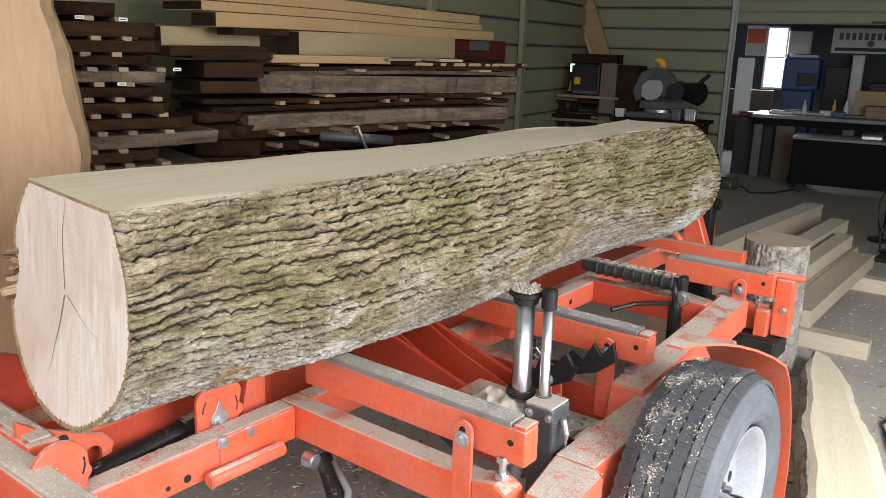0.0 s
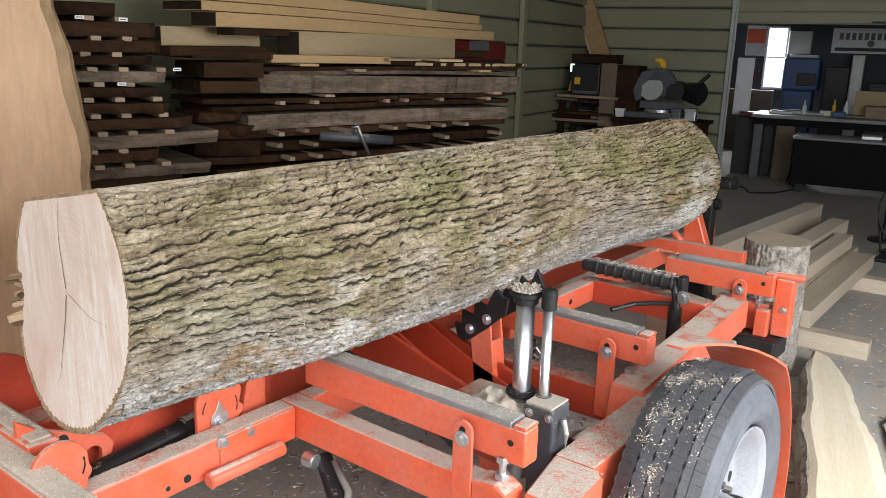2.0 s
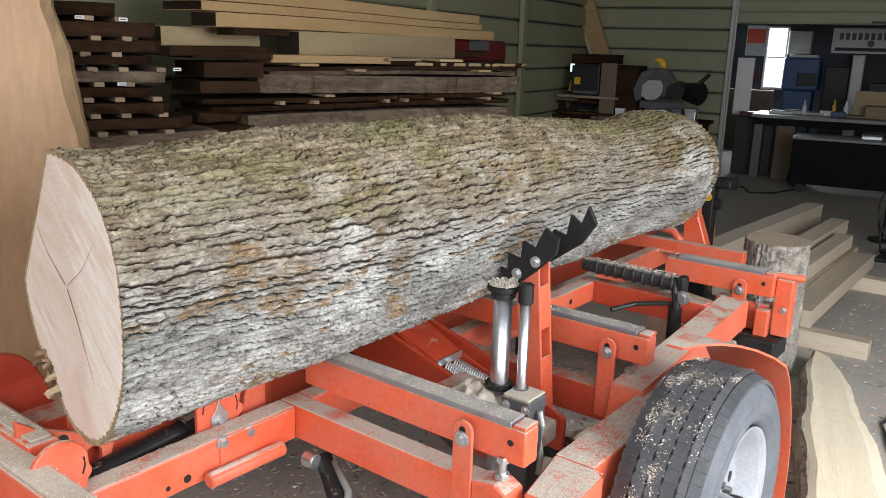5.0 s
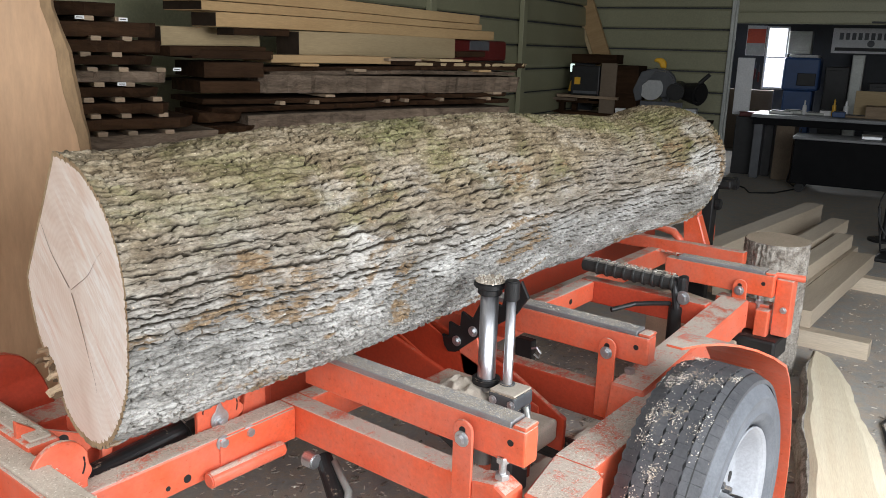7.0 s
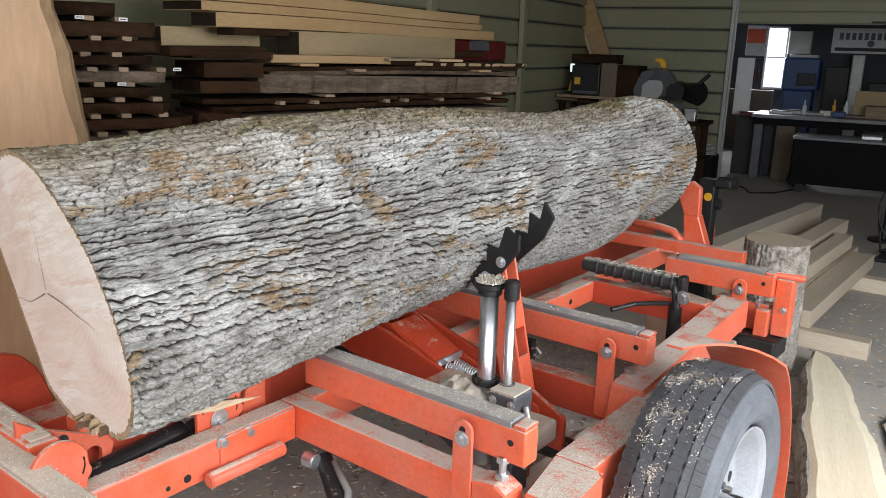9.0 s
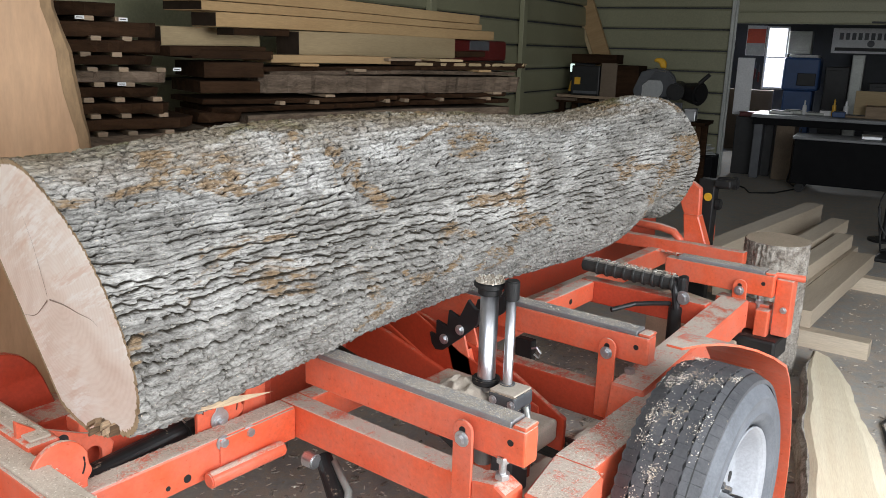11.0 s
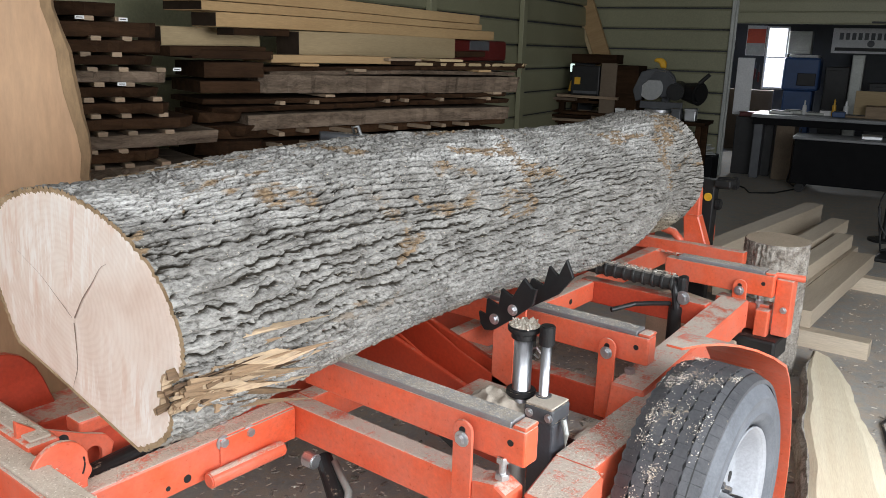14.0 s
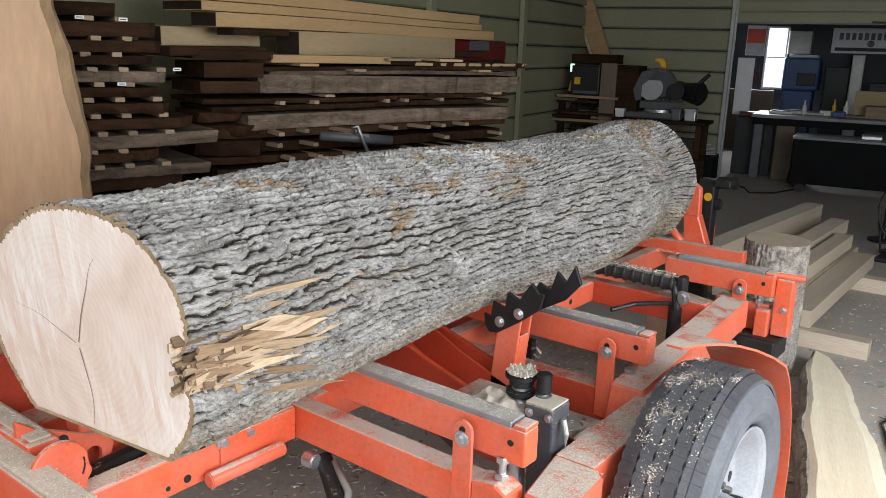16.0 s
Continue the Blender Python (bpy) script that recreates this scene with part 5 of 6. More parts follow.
for fr, s, z in ((D, -0.03, 1.488), (D, 0.12, 1.486), (D, 0.31, 1.309), (D, 0.10, 1.255), (B, 0.04, 0.955)):
    ob = tagged(part("price_tag", box(0, 0.032, -0.025, -0.023, 0, 0.013, 0.0008), PAPER, None), "small white paper tag stapled to a board", "tag", "paper tags")
    ob.matrix_basis = fr @ Matrix.Translation((s, 0, z))
    part("print_bar", box(0.005, 0.026, -0.0256, -0.025, 0.005, 0.008, 0), BLACK, ob)


# ---- along the east wall: shelves, saw, clutter ----
def wall_frame(x, y):
    return Matrix.Translation((x, y, 0)) @ Matrix(((V.x, -U.x, 0), (V.y, -U.y, 0), (0, 0, 1))).to_4x4()


Q = wall_frame(8.6, 3.5)
rack = thing("lumber_rack", "low dark wooden rack loaded with offcuts", "rack", m=Q)
for s in (0.65, 1.25, 1.9):
    part("leg", box(s, s + 0.06, -0.5, -0.44, 0, 0.86, 0.004), AGED, rack)
    part("leg", box(s, s + 0.06, -0.06, 0.0, 0, 0.86, 0.004), AGED, rack)
for z in (0.30, 0.60, 0.84):
    part("shelf", box(0.5, 2.0, -0.5, 0.0, z, z + 0.03, 0.004), AGED, rack)
rnd = random.Random(12)
for k in range(22):
    z = (0.331, 0.375, 0.631, 0.675, 0.72, 0.871, 0.902)[k % 7]
    s = 0.55 + rnd.random() * 0.6
    lumber(Q, s, s + rnd.uniform(0.4, 0.85), z, z + 0.03, 0.09, (AGED, GREYB, STICKM, AGED)[k % 4], "short brown offcut on the rack", "board", 0.04 - 0.12 * (k // 7) - rnd.uniform(0, 0.04), "offcuts on the rack", 0.0, k)
crate = thing("crate", "brown wooden crate on the rack", "crate", m=Q @ Matrix.Translation((0.39, -0.3, 0.0)))
part("panel", box(0, 0.42, 0, 0.36, 0.0, 1.28, 0.006), AGED, crate)
part("board_face", box(0.24, 0.42, 0.362, 0.385, 0.60, 1.30, 0.004), CARD, crate)
mon = thing("stereo", "black radio box on the shelf", "radio", m=Q @ Matrix.Translation((0.82, -0.15, 0.935)))
part("case", box(0, 0.33, 0, 0.25, 0, 0.33, 0.012), BLACK, mon)
part("grille", box(0.02, 0.30, 0.25, 0.258, 0.02, 0.05, 0.002), GREYM, mon)
part("dial", box(0.22, 0.29, 0.25, 0.256, 0.12, 0.20, 0.002), YELLOW, mon)
lamp_box = thing("switch_light", "small glowing white indicator box", "light", m=Q @ Matrix.Translation((1.17, -0.05, 0.935)))
part("stand", box(0.0, 0.05, -0.05, 0, 0, 0.25, 0.003), BLACK, lamp_box)
part("lens", box(0.0, 0.05, 0.0, 0.012, 0.25, 0.345, 0.006), LEDGREEN, lamp_box)
torch = thing("screwdriver", "yellow-handled tool standing on the rack", "tool", m=Q @ Matrix.Translation((1.21, 0.0, 0.87)) @ pose(0, 0, 0, 0, -9, 0))
part("grip", rod((0, 0, 0.10), (0, 0, 0.22), 0.020, 0.016, 14, 0.004), YELLOW, torch)
part("shaft", rod((0, 0, 0.0), (0, 0, 0.10), 0.012, seg=12), BLACK, torch)
panel = thing("grey_panel", "dark grey sheet leaning on the wall", "panel", m=Q @ Matrix.Translation((1.10, -0.62, 0)))
part("sheet", box(0, 0.80, 0, 0.03, 0, 1.28, 0.004), WALLIN, panel)
shelf = thing("wall_shelf", "dark brown wall shelf", "shelf", m=Q @ Matrix.Translation((0.80, -0.75, 1.285)))
part("board", box(0, 1.15, 0, 0.30, 0, 0.105, 0.006), AGED, shelf)
part("bracket", box(0.1, 0.14, 0.0, 0.25, -0.15, 0.0, 0.004), BLACK, shelf)
part("bracket", box(1.0, 1.04, 0.0, 0.25, -0.15, 0.0, 0.004), BLACK, shelf)
# leaning timber in the corner
W9 = wall_frame(9.8, 3.2)
lean = thing("leaning_timber", "pale timber leaning in the corner of the shed", "timber", m=W9 @ Matrix.Translation((1.48, 0.20, 1.30)) @ pose(0, 0, 0, 0, 0, 0) @ Matrix.Rotation(radians(22), 4, "Y"))
part("beam", box(0, 0.20, 0, 0.06, -1.36, 1.5, 0.006), PINE, lean)
part("beam", box(0.205, 0.25, 0.01, 0.05, -1.36, 1.2, 0.006), PALE, lean)
for s in (2.34, 4.28):
    ob = tagged(part("wall_post", box(-0.05, 0.05, 0, 0.05, 0, 4.0, 0.004), SIDING, None), "cream vertical wall girt post", "post", kind="structure")
    ob.matrix_basis = Matrix.Translation(CORNER - U * s) @ Matrix(((-U.x, -V.x, 0), (-U.y, -V.y, 0), (0, 0, 1))).to_4x4() @ Matrix.Translation((0, 0.02, 0))

saw = thing("mitre_saw", "mitre saw with yellow handle on a bench", "saw", m=Q @ Matrix.Translation((0, 0, 0.72)))
part("base", box(-0.10, 0.50, -0.25, 0.12, 0.0, 0.07, 0.02), GREYM, saw)
part("turntable", rod((0.15, -0.05, 0.07), (0.15, -0.05, 0.10), 0.17, seg=40, bevel=0.008), ZINC, saw)
part("fence", box(-0.08, 0.50, -0.13, -0.10, 0.10, 0.18, 0.006), GREYM, saw)
part("blade_guard", rod((0.14, -0.02, 0.40), (0.14, 0.05, 0.38), 0.155, seg=44, bevel=0.015), GREYM, saw, "grey blade guard")
part("blade", rod((0.24, 0.056, 0.33), (0.24, 0.060, 0.33), 0.13, seg=48), ZINC, saw, "bright round saw blade")
part("guard_cover", prism([(0.10, 0.46), (0.20, 0.55), (0.36, 0.50), (0.44, 0.30), (0.40, 0.18), (0.34, 0.20), (0.34, 0.36), (0.22, 0.46)], "y", 0.02, 0.07, 0.006), GREYM, saw)
part("motor", rod((-0.02, -0.20, 0.32), (-0.02, 0.06, 0.30), 0.095, seg=32, bevel=0.015), BLACK, saw)
part("handle", prism([(0.10, 0.545), (0.105, 0.615), (0.15, 0.655), (0.22, 0.655), (0.245, 0.62), (0.20, 0.61), (0.17, 0.585), (0.165, 0.55)], "y", -0.005, 0.055, 0.014), YELLOW, saw, "yellow handle")
part("arm", box(0.10, 0.18, -0.30, -0.22, 0.07, 0.50, 0.01), GREYM, saw)
part("dust_bag", rod((-0.05, -0.22, 0.30), (-0.28, -0.10, 0.28), 0.09, 0.13, 24, 0.03), BLACK, saw)
part("rail", rod((-0.26, 0.0, 0.40), (-0.36, 0.0, 0.50), 0.022, seg=14), BLACK, saw)
sbench = thing("saw_bench", "cluttered dark bench under the mitre saw", "bench", m=Q)
part("top", box(-0.40, 0.62, -0.30, 0.20, 0.68, 0.72, 0.006), AGED, sbench)
for s in (-0.36, 0.54):
    for n in (-0.26, 0.12):
        part("leg", box(s, s + 0.06, n, n + 0.06, 0, 0.68, 0.004), AGED, sbench)
part("shelf", box(-0.36, 0.60, -0.26, 0.18, 0.30, 0.33, 0.004), AGED, sbench)
for k, (s, z, w, h, mt, lb) in enumerate(((-0.28, 0.72, 0.12, 0.13, ZINC, "shiny metal tin on the saw bench"), (-0.12, 0.72, 0.10, 0.12, GREYM, "grey tin on the saw bench"), (0.50, 0.72, 0.10, 0.09, WHITEP, "white plastic box on the saw bench"), (-0.3, 0.33, 0.2, 0.2, BLACK, "black box under the saw bench"), (0.05, 0.33, 0.3, 0.16, AGED, "brown box under the saw bench"))):
    ob = thing("box", lb, "box", m=Q @ Matrix.Translation((s, 0.02, z)))
    part("body", box(0, w, 0, 0.12, 0, h, 0.012), mt, ob)
    part("lid", box(-0.003, w + 0.003, -0.003, 0.123, h - 0.02, h + 0.006, 0.004), mt, ob)
papers = thing("paper_pile", "untidy pile of white papers on a black crate", "papers", m=W9 @ Matrix.Translation((0.30, 0.55, 0)))
part("crate", box(-0.22, 0.22, -0.2, 0.2, 0.0, 0.30, 0.01), MATTE, papers)
rnd = random.Random(31)
for k in range(7):
    sheet = part("sheet", box(-0.13, 0.13, -0.09, 0.09, 0.0, 0.004, 0.0), PAPER, papers)
    sheet.matrix_basis = pose(rnd.uniform(-0.06, 0.06), rnd.uniform(-0.05, 0.05), 0.303 + 0.016 * k, rnd.uniform(-7, 7), rnd.uniform(-7, 7), rnd.uniform(0, 180))
# hydraulic control box on a post at the end of the bed
ctl = thing("control_post", "black hydraulic jack post with a yellow cap", "jack", m=Matrix.Translation((4.15, 1.45, 0)))
part("post", box(-0.035, 0.035, -0.045, 0.045, 0.0, 0.80, 0.008), BLACK, ctl)
part("head", box(-0.05, 0.05, -0.13, -0.04, 0.765, 0.805, 0.01), BLACK, ctl)
part("motor", rod((0.0, -0.045, 0.782), (0.0, -0.15, 0.790), 0.032, seg=24, bevel=0.006), BLACK, ctl)
part("cap", rod((-0.04, -0.018, 0.710), (-0.052, -0.018, 0.710), 0.021, seg=28, bevel=0.002), YELLOW, ctl, "round yellow cap")
part("socket", rod((0.0, -0.045, 0.67), (0.0, -0.075, 0.67), 0.03, seg=24, bevel=0.006), BLACK, ctl)
part("foot", box(-0.10, 0.10, -0.10, 0.10, 0.0, 0.012, 0.003), BLACK, ctl)

# ---- the workshop beyond the roller door ----
N = wall_frame(10.0, 2.2)
desk = thing("workbench", "long dark workbench with a cluttered top", "workbench", m=N)
part("top", box(-0.70, 0.84, -0.75, 0.0, 0.72, 0.76, 0.006), WORKTOP, desk)
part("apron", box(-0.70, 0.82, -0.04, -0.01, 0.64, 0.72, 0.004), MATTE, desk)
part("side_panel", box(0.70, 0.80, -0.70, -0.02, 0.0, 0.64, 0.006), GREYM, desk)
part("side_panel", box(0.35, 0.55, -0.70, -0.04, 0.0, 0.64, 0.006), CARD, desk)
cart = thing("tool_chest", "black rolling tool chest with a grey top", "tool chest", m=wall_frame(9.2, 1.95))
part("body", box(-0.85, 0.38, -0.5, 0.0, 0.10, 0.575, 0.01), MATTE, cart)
part("top", box(-0.87, 0.40, -0.52, 0.02, 0.575, 0.605, 0.008), WORKTOP, cart)
part("tray", box(-0.45, -0.25, -0.3, -0.1, 0.605, 0.65, 0.01), ZINC, cart)
for s in (-0.78, 0.28):
    for n in (-0.42, -0.06):
        c = part("caster", rod((s, n - 0.02, 0.05), (s, n + 0.02, 0.05), 0.05, seg=24, bevel=0.006), BLACK, cart)
        part("fork", box(s - 0.03, s + 0.03, n - 0.03, n + 0.03, 0.05, 0.10, 0.004), BLACK, c)
rnd = random.Random(3)
clutter = [(0.55, WHITEP, 0.13, 0.03, "flat white tray"), (0.42, POSTM, 0.10, 0.045, "grey tape box"), (0.30, WHITEP, 0.05, 0.17, "white squeeze bottle"), (0.18, POSTM, 0.10, 0.03, "grey tool tray"), (0.05, WHITEP, 0.08, 0.06, "white tub"), (-0.02, YELLOW, 0.05, 0.20, "yellow cordless drill"), (-0.08, BLUE, 0.07, 0.06, "blue tape roll"), (-0.14, WHITEP, 0.06, 0.18, "white spray bottle"), (-0.28, STICKM, 0.16, 0.025, "wood offcut"), (-0.45, BLACK, 0.06, 0.12, "black clamp")]
for s, mt, w, h, lb in clutter:
    ob = thing("bench_item", lb + " on the workbench", "clutter", "clutter on the workbench", m=N @ Matrix.Translation((s, -0.28 - 0.2 * rnd.random(), 0.761)))
    if h > 0.1:
        part("body", rod((0, 0, 0), (0, 0, h * 0.7), w * 0.5, w * 0.42, 20, 0.008), mt, ob)
        part("neck", rod((0, 0, h * 0.7), (0, 0, h), w * 0.22, w * 0.16, 14, 0.004), mt, ob)
    else:
        part("body", box(-w, w, -0.06, 0.06, 0, h, 0.008), mt, ob)
        part("rim", box(-w * 0.8, w * 0.8, -0.05, 0.05, h, h + 0.008, 0.002), BLACK, ob)
for s0, s1, z0, z1, mt, lb in ((-0.60, -0.22, 0.761, 1.06, PALE, "pale plywood panel leaning on the workbench"), (-0.75, -0.35, 0.761, 0.90, STICKM, "stack of offcuts on the workbench"), (0.60, 1.05, 0.0, 0.70, BLACK, "black cabinet beside the workbench"), (0.95, 1.15, 0.70, 1.4, WHITEP, "white paper roll on the cabinet")):
    ob = thing("panel", lb, "panel", m=N @ Matrix.Translation((s0, -0.62, z0)))
    part("sheet", box(0, s1 - s0, 0, 0.03 if z1 > 1 and z0 > 0.5 else 0.35, 0, z1 - z0, 0.006), mt, ob)
red_tray = thing("tool_tray", "red tool tray on the black cabinet", "tray", m=N @ Matrix.Translation((0.80, -0.45, 0.701)))
part("body", box(0, 0.22, 0, 0.15, 0, 0.05, 0.01), REDP, red_tray)
part("rim", box(-0.005, 0.225, -0.005, 0.155, 0.05, 0.058, 0.003), REDP, red_tray)

M = wall_frame(13.5, 3.5)
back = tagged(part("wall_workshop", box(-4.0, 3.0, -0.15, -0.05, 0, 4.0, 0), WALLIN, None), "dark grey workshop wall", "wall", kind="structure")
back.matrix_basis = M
win = tagged(part("window_1", box(0.24, 0.51, -0.05, -0.04, 0.95, 1.85, 0.0), WINDOWLIGHT, None), "bright white daylight window", "window", kind="structure")
win.matrix_basis = M
for x0, x1, z0, z1 in ((0.21, 0.24, 0.92, 1.88), (0.51, 0.54, 0.92, 1.88), (0.24, 0.51, 1.85, 1.88), (0.24, 0.51, 0.92, 0.95), (0.24, 0.51, 1.40, 1.42)):
    part("window_frame", box(x0, x1, -0.05, -0.01, z0, z1, 0.004), WHITEP, win)
sign = thing("wall_sign", "long white workshop sign with dark lettering bars", "sign", m=M)
part("board", box(-1.45, -0.40, -0.049, -0.03, 1.50, 1.87, 0.004), WHITEP, sign)
for k in range(11):
    part("letter_bar", box(-1.40 + 0.085 * k, -1.345 + 0.085 * k, -0.03, -0.026, 1.70, 1.80, 0.0), GREYM, sign)
part("emblem", rod((-0.93, -0.03, 1.645), (-0.93, -0.026, 1.645), 0.05, seg=24), GREYM, sign)
part("band", box(-1.40, -0.45, -0.03, -0.026, 1.535, 1.585, 0.0), BLACK, sign)
poster = thing("poster", "red and white poster on the workshop wall", "poster", m=M)
part("sheet", box(0.55, 0.84, -0.049, -0.044, 1.43, 1.89, 0.0), WHITEP, poster)
part("red_block", box(0.56, 0.83, -0.044, -0.042, 1.62, 1.84, 0.0), surface("poster_red", (0.50, 0.07, 0.035), (0.6, 0.10, 0.05), 0.6), poster)
part("grey_block", box(0.56, 0.83, -0.044, -0.042, 1.44, 1.62, 0.0), POSTM, poster)
mach = thing("blue_machine", "large blue woodworking machine", "machine", m=M)
part("body", box(-0.34, 0.15, 0.3, 0.9, 0.95, 1.42, 0.03), BLUE, mach)
part("base", box(-0.28, 0.12, 0.35, 0.85, 0.0, 0.95, 0.02), BLUE, mach)
part("hood", box(-0.30, 0.10, 0.35, 0.85, 1.42, 1.46, 0.02), WHITEP, mach)
part("panel", box(-0.30, -0.05, 0.9, 0.92, 1.02, 1.20, 0.01), BLACK, mach)
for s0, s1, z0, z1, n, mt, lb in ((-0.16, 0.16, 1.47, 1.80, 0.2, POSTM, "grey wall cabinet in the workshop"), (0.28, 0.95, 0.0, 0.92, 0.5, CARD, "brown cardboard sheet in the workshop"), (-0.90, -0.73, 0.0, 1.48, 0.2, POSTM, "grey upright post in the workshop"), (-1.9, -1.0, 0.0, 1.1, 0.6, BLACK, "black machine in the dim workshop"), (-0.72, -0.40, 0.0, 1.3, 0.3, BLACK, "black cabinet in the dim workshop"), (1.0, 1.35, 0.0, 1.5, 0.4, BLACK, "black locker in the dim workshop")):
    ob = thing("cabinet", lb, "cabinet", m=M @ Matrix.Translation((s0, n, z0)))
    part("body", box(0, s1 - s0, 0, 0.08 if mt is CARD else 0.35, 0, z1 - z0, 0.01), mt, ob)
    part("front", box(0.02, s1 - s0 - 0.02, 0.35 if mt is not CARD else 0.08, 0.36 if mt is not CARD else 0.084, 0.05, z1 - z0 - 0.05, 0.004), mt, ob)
for k in range(6):
    ob = thing("hanging_tool", "red-handled tool hanging on the workshop wall", "tool", "tools on the workshop wall", m=M @ Matrix.Translation((0.58 + 0.06 * k, -0.04, 1.02 + 0.05 * (k % 3))))
    part("handle", box(0, 0.03, 0, 0.03, 0, 0.16, 0.008), REDP, ob)
    part("blade", box(0.005, 0.025, 0.005, 0.02, 0.16, 0.26, 0.003), GREYM, ob)

# ---- timbers, stump and slab on the floor ----
GF = "fresh timbers on the floor"
F0 = Matrix.Identity(4)
for i, (x0, x1, y, z0, w, h, yaw_) in enumerate(((4.22, 5.80, 0.88, 0.09, 0.14, 0.09, 0.0), (4.30, 6.00, 1.03, 0.09, 0.14, 0.09, -0.4), (4.40, 6.30, 1.18, 0.09, 0.14, 0.10, 0.0), (4.45, 6.50, 1.33, 0.09, 0.14, 0.10, -0.5), (4.5, 6.30, 1.49, 0.09, 0.14, 0.10, -0.8), (4.7, 5.85, 1.05, 0.186, 0.10, 0.09, -0.8), (4.7, 6.34, 1.18, 0.194, 0.12, 0.095, -0.5), (4.6, 6.60, 1.50, 0.198, 0.13, 0.14, -2.6))):
    lumber(Matrix.Translation((x0, y, 0)) @ pose(0, 0, 0, 0, 0, yaw_), 0, x1 - x0, z0, z0 + h, w, FRESH, "fresh pale square timber lying on the floor", "timber", 0.0, GF, name="timber", seed=i)
for x in (4.28, 5.6):
    lumber(Matrix.Translation((x, 0.60, 0)) @ pose(0, 0, 0, 0, 0, 92), 0, 1.5, 0.0, 0.09, 0.09, FRESH, "pale bearer under the floor timbers", "timber", 0.0, GF, name="bearer", seed=int(x))


chock = thing("timber_block", "pale square timber block under the mill bed", "timber block", "blocks under the mill", m=Matrix.Translation((2.74, 0.93, 0)) @ pose(0, 0, 0, 0, 0, 12))
part("beam", box(-0.09, 0.09, -0.12, 0.12, 0.0, 0.42, 0.006), FRESH, chock)
copy_thing(chock, Matrix.Translation((3.22, 1.18, 0)) @ pose(0, 0, 0, 0, 0, -20))


def stump(cx, cy, r, h):
    ob = thing("log_stump", "upright bark-covered log block beside the mill", "log block", m=Matrix.Translation((cx, cy, 0)))
    nz, na = 70, 150
    Z, Aa = np.meshgrid(np.linspace(0, h, nz), np.linspace(0, 2 * math.pi, na), indexing="ij")
    hh, _ = bark_height(Z, Aa * r, 31)
    R = r * (1 + 0.04 * np.sin(2 * Aa + 1)) + hh * np.where(Z > h - 0.01, 0.3, 1.0) * np.clip(np.sin(Aa / 2) * 8, 0, 1)
    co = np.stack([R * np.cos(Aa), R * np.sin(Aa), Z], -1).reshape(-1, 3)
    i, j = np.meshgrid(np.arange(nz - 1), np.arange(na - 1), indexing="ij")
    a0 = (i * na + j).ravel()
    me = bpy.data.meshes.new("bark")
    me.from_pydata(co.tolist(), [], np.stack([a0, a0 + 1, a0 + na + 1, a0 + na], -1).tolist())
    me.update()
    me.polygons.foreach_set("use_smooth", np.full(len(me.polygons), True))
    me.materials.append(STUMPBARK)
    bk = new("bark", me)
    bk.parent = ob
    b = bmesh.new()
    ring = [b.verts.new(co[(nz - 1) * na + k]) for k in range(na - 1)]
    c = b.verts.new((0, 0, h))
    for k in range(na - 1):
        b.faces.new((ring[k], ring[(k + 1) % (na - 1)], c))
    part("cut_top", b, surface("stump_top", (0.40, 0.30, 0.21), (0.58, 0.46, 0.34), 0.85, 0, 9, 80, 0.5, dust=0.6), ob, "dusty sawn top")
    return ob


stump(3.74, 0.965, 0.145, 0.625)

fs = thing("bark_slab", "pale bark-edged slab lying on the floor", "slab", m=Matrix.Translation((2.28, 0.255, 0)) @ pose(0, 0, 0, 0, 0, 16.5))
b = bmesh.new()
rows = []
rnd = random.Random(17)
for k in range(30):
    f = k / 29
    x = 1.72 * f
    w = 0.15 * (1 - 0.62 * f ** 2.2) + 0.008 * math.sin(17 * f) + rnd.uniform(-0.004, 0.004)
    hgt = 0.13 * (1 - 0.35 * f)
    prof = [(w, 0.0), (w * 1.04, hgt * 0.45), (w * 0.92, hgt * 0.9), (w * 0.7, hgt), (-w * 0.6, hgt * 0.72), (-w * 0.95, hgt * 0.5), (-w, 0.0)]
    rows.append([b.verts.new((x, p[0], p[1])) for p in prof])
for p, q in zip(rows, rows[1:]):
    for i in range(6):
        b.faces.new((p[i], q[i], q[i + 1], p[i + 1]))
b.faces.new(rows[0])
b.faces.new(rows[-1][::-1])
bmesh.ops.recalc_face_normals(b, faces=b.faces[:])
part("sawn_side", b, SAWN, fs)
b = bmesh.new()
rows = []
for k in range(60):
    f = k / 59
    x = 1.72 * f
    w = 0.15 * (1 - 0.62 * f ** 2.2) + 0.008 * math.sin(17 * f)
    hgt = 0.13 * (1 - 0.35 * f)
    j = 0.004 * math.sin(31 * f) + rnd.uniform(-0.0025, 0.0025)
    rows.append([b.verts.new((x, p[0], p[1])) for p in ((w * 1.02, 0.0), (w * 1.10 + j, hgt * 0.4), (w * 1.02 + j, hgt * 0.85), (w * 0.90 + j, hgt * 0.98), (w * 0.86, hgt * 0.94))])
for p, q in zip(rows, rows[1:]):
    for i in range(4):
        b.faces.new((p[i], q[i], q[i + 1], p[i + 1]))
bmesh.ops.recalc_face_normals(b, faces=b.faces[:])
part("bark_edge", b, STUMPBARK, fs, "brown bark edge")

# cables on the workshop floor
cable = thing("power_cable", "thin black cable lying on the floor", "cable")
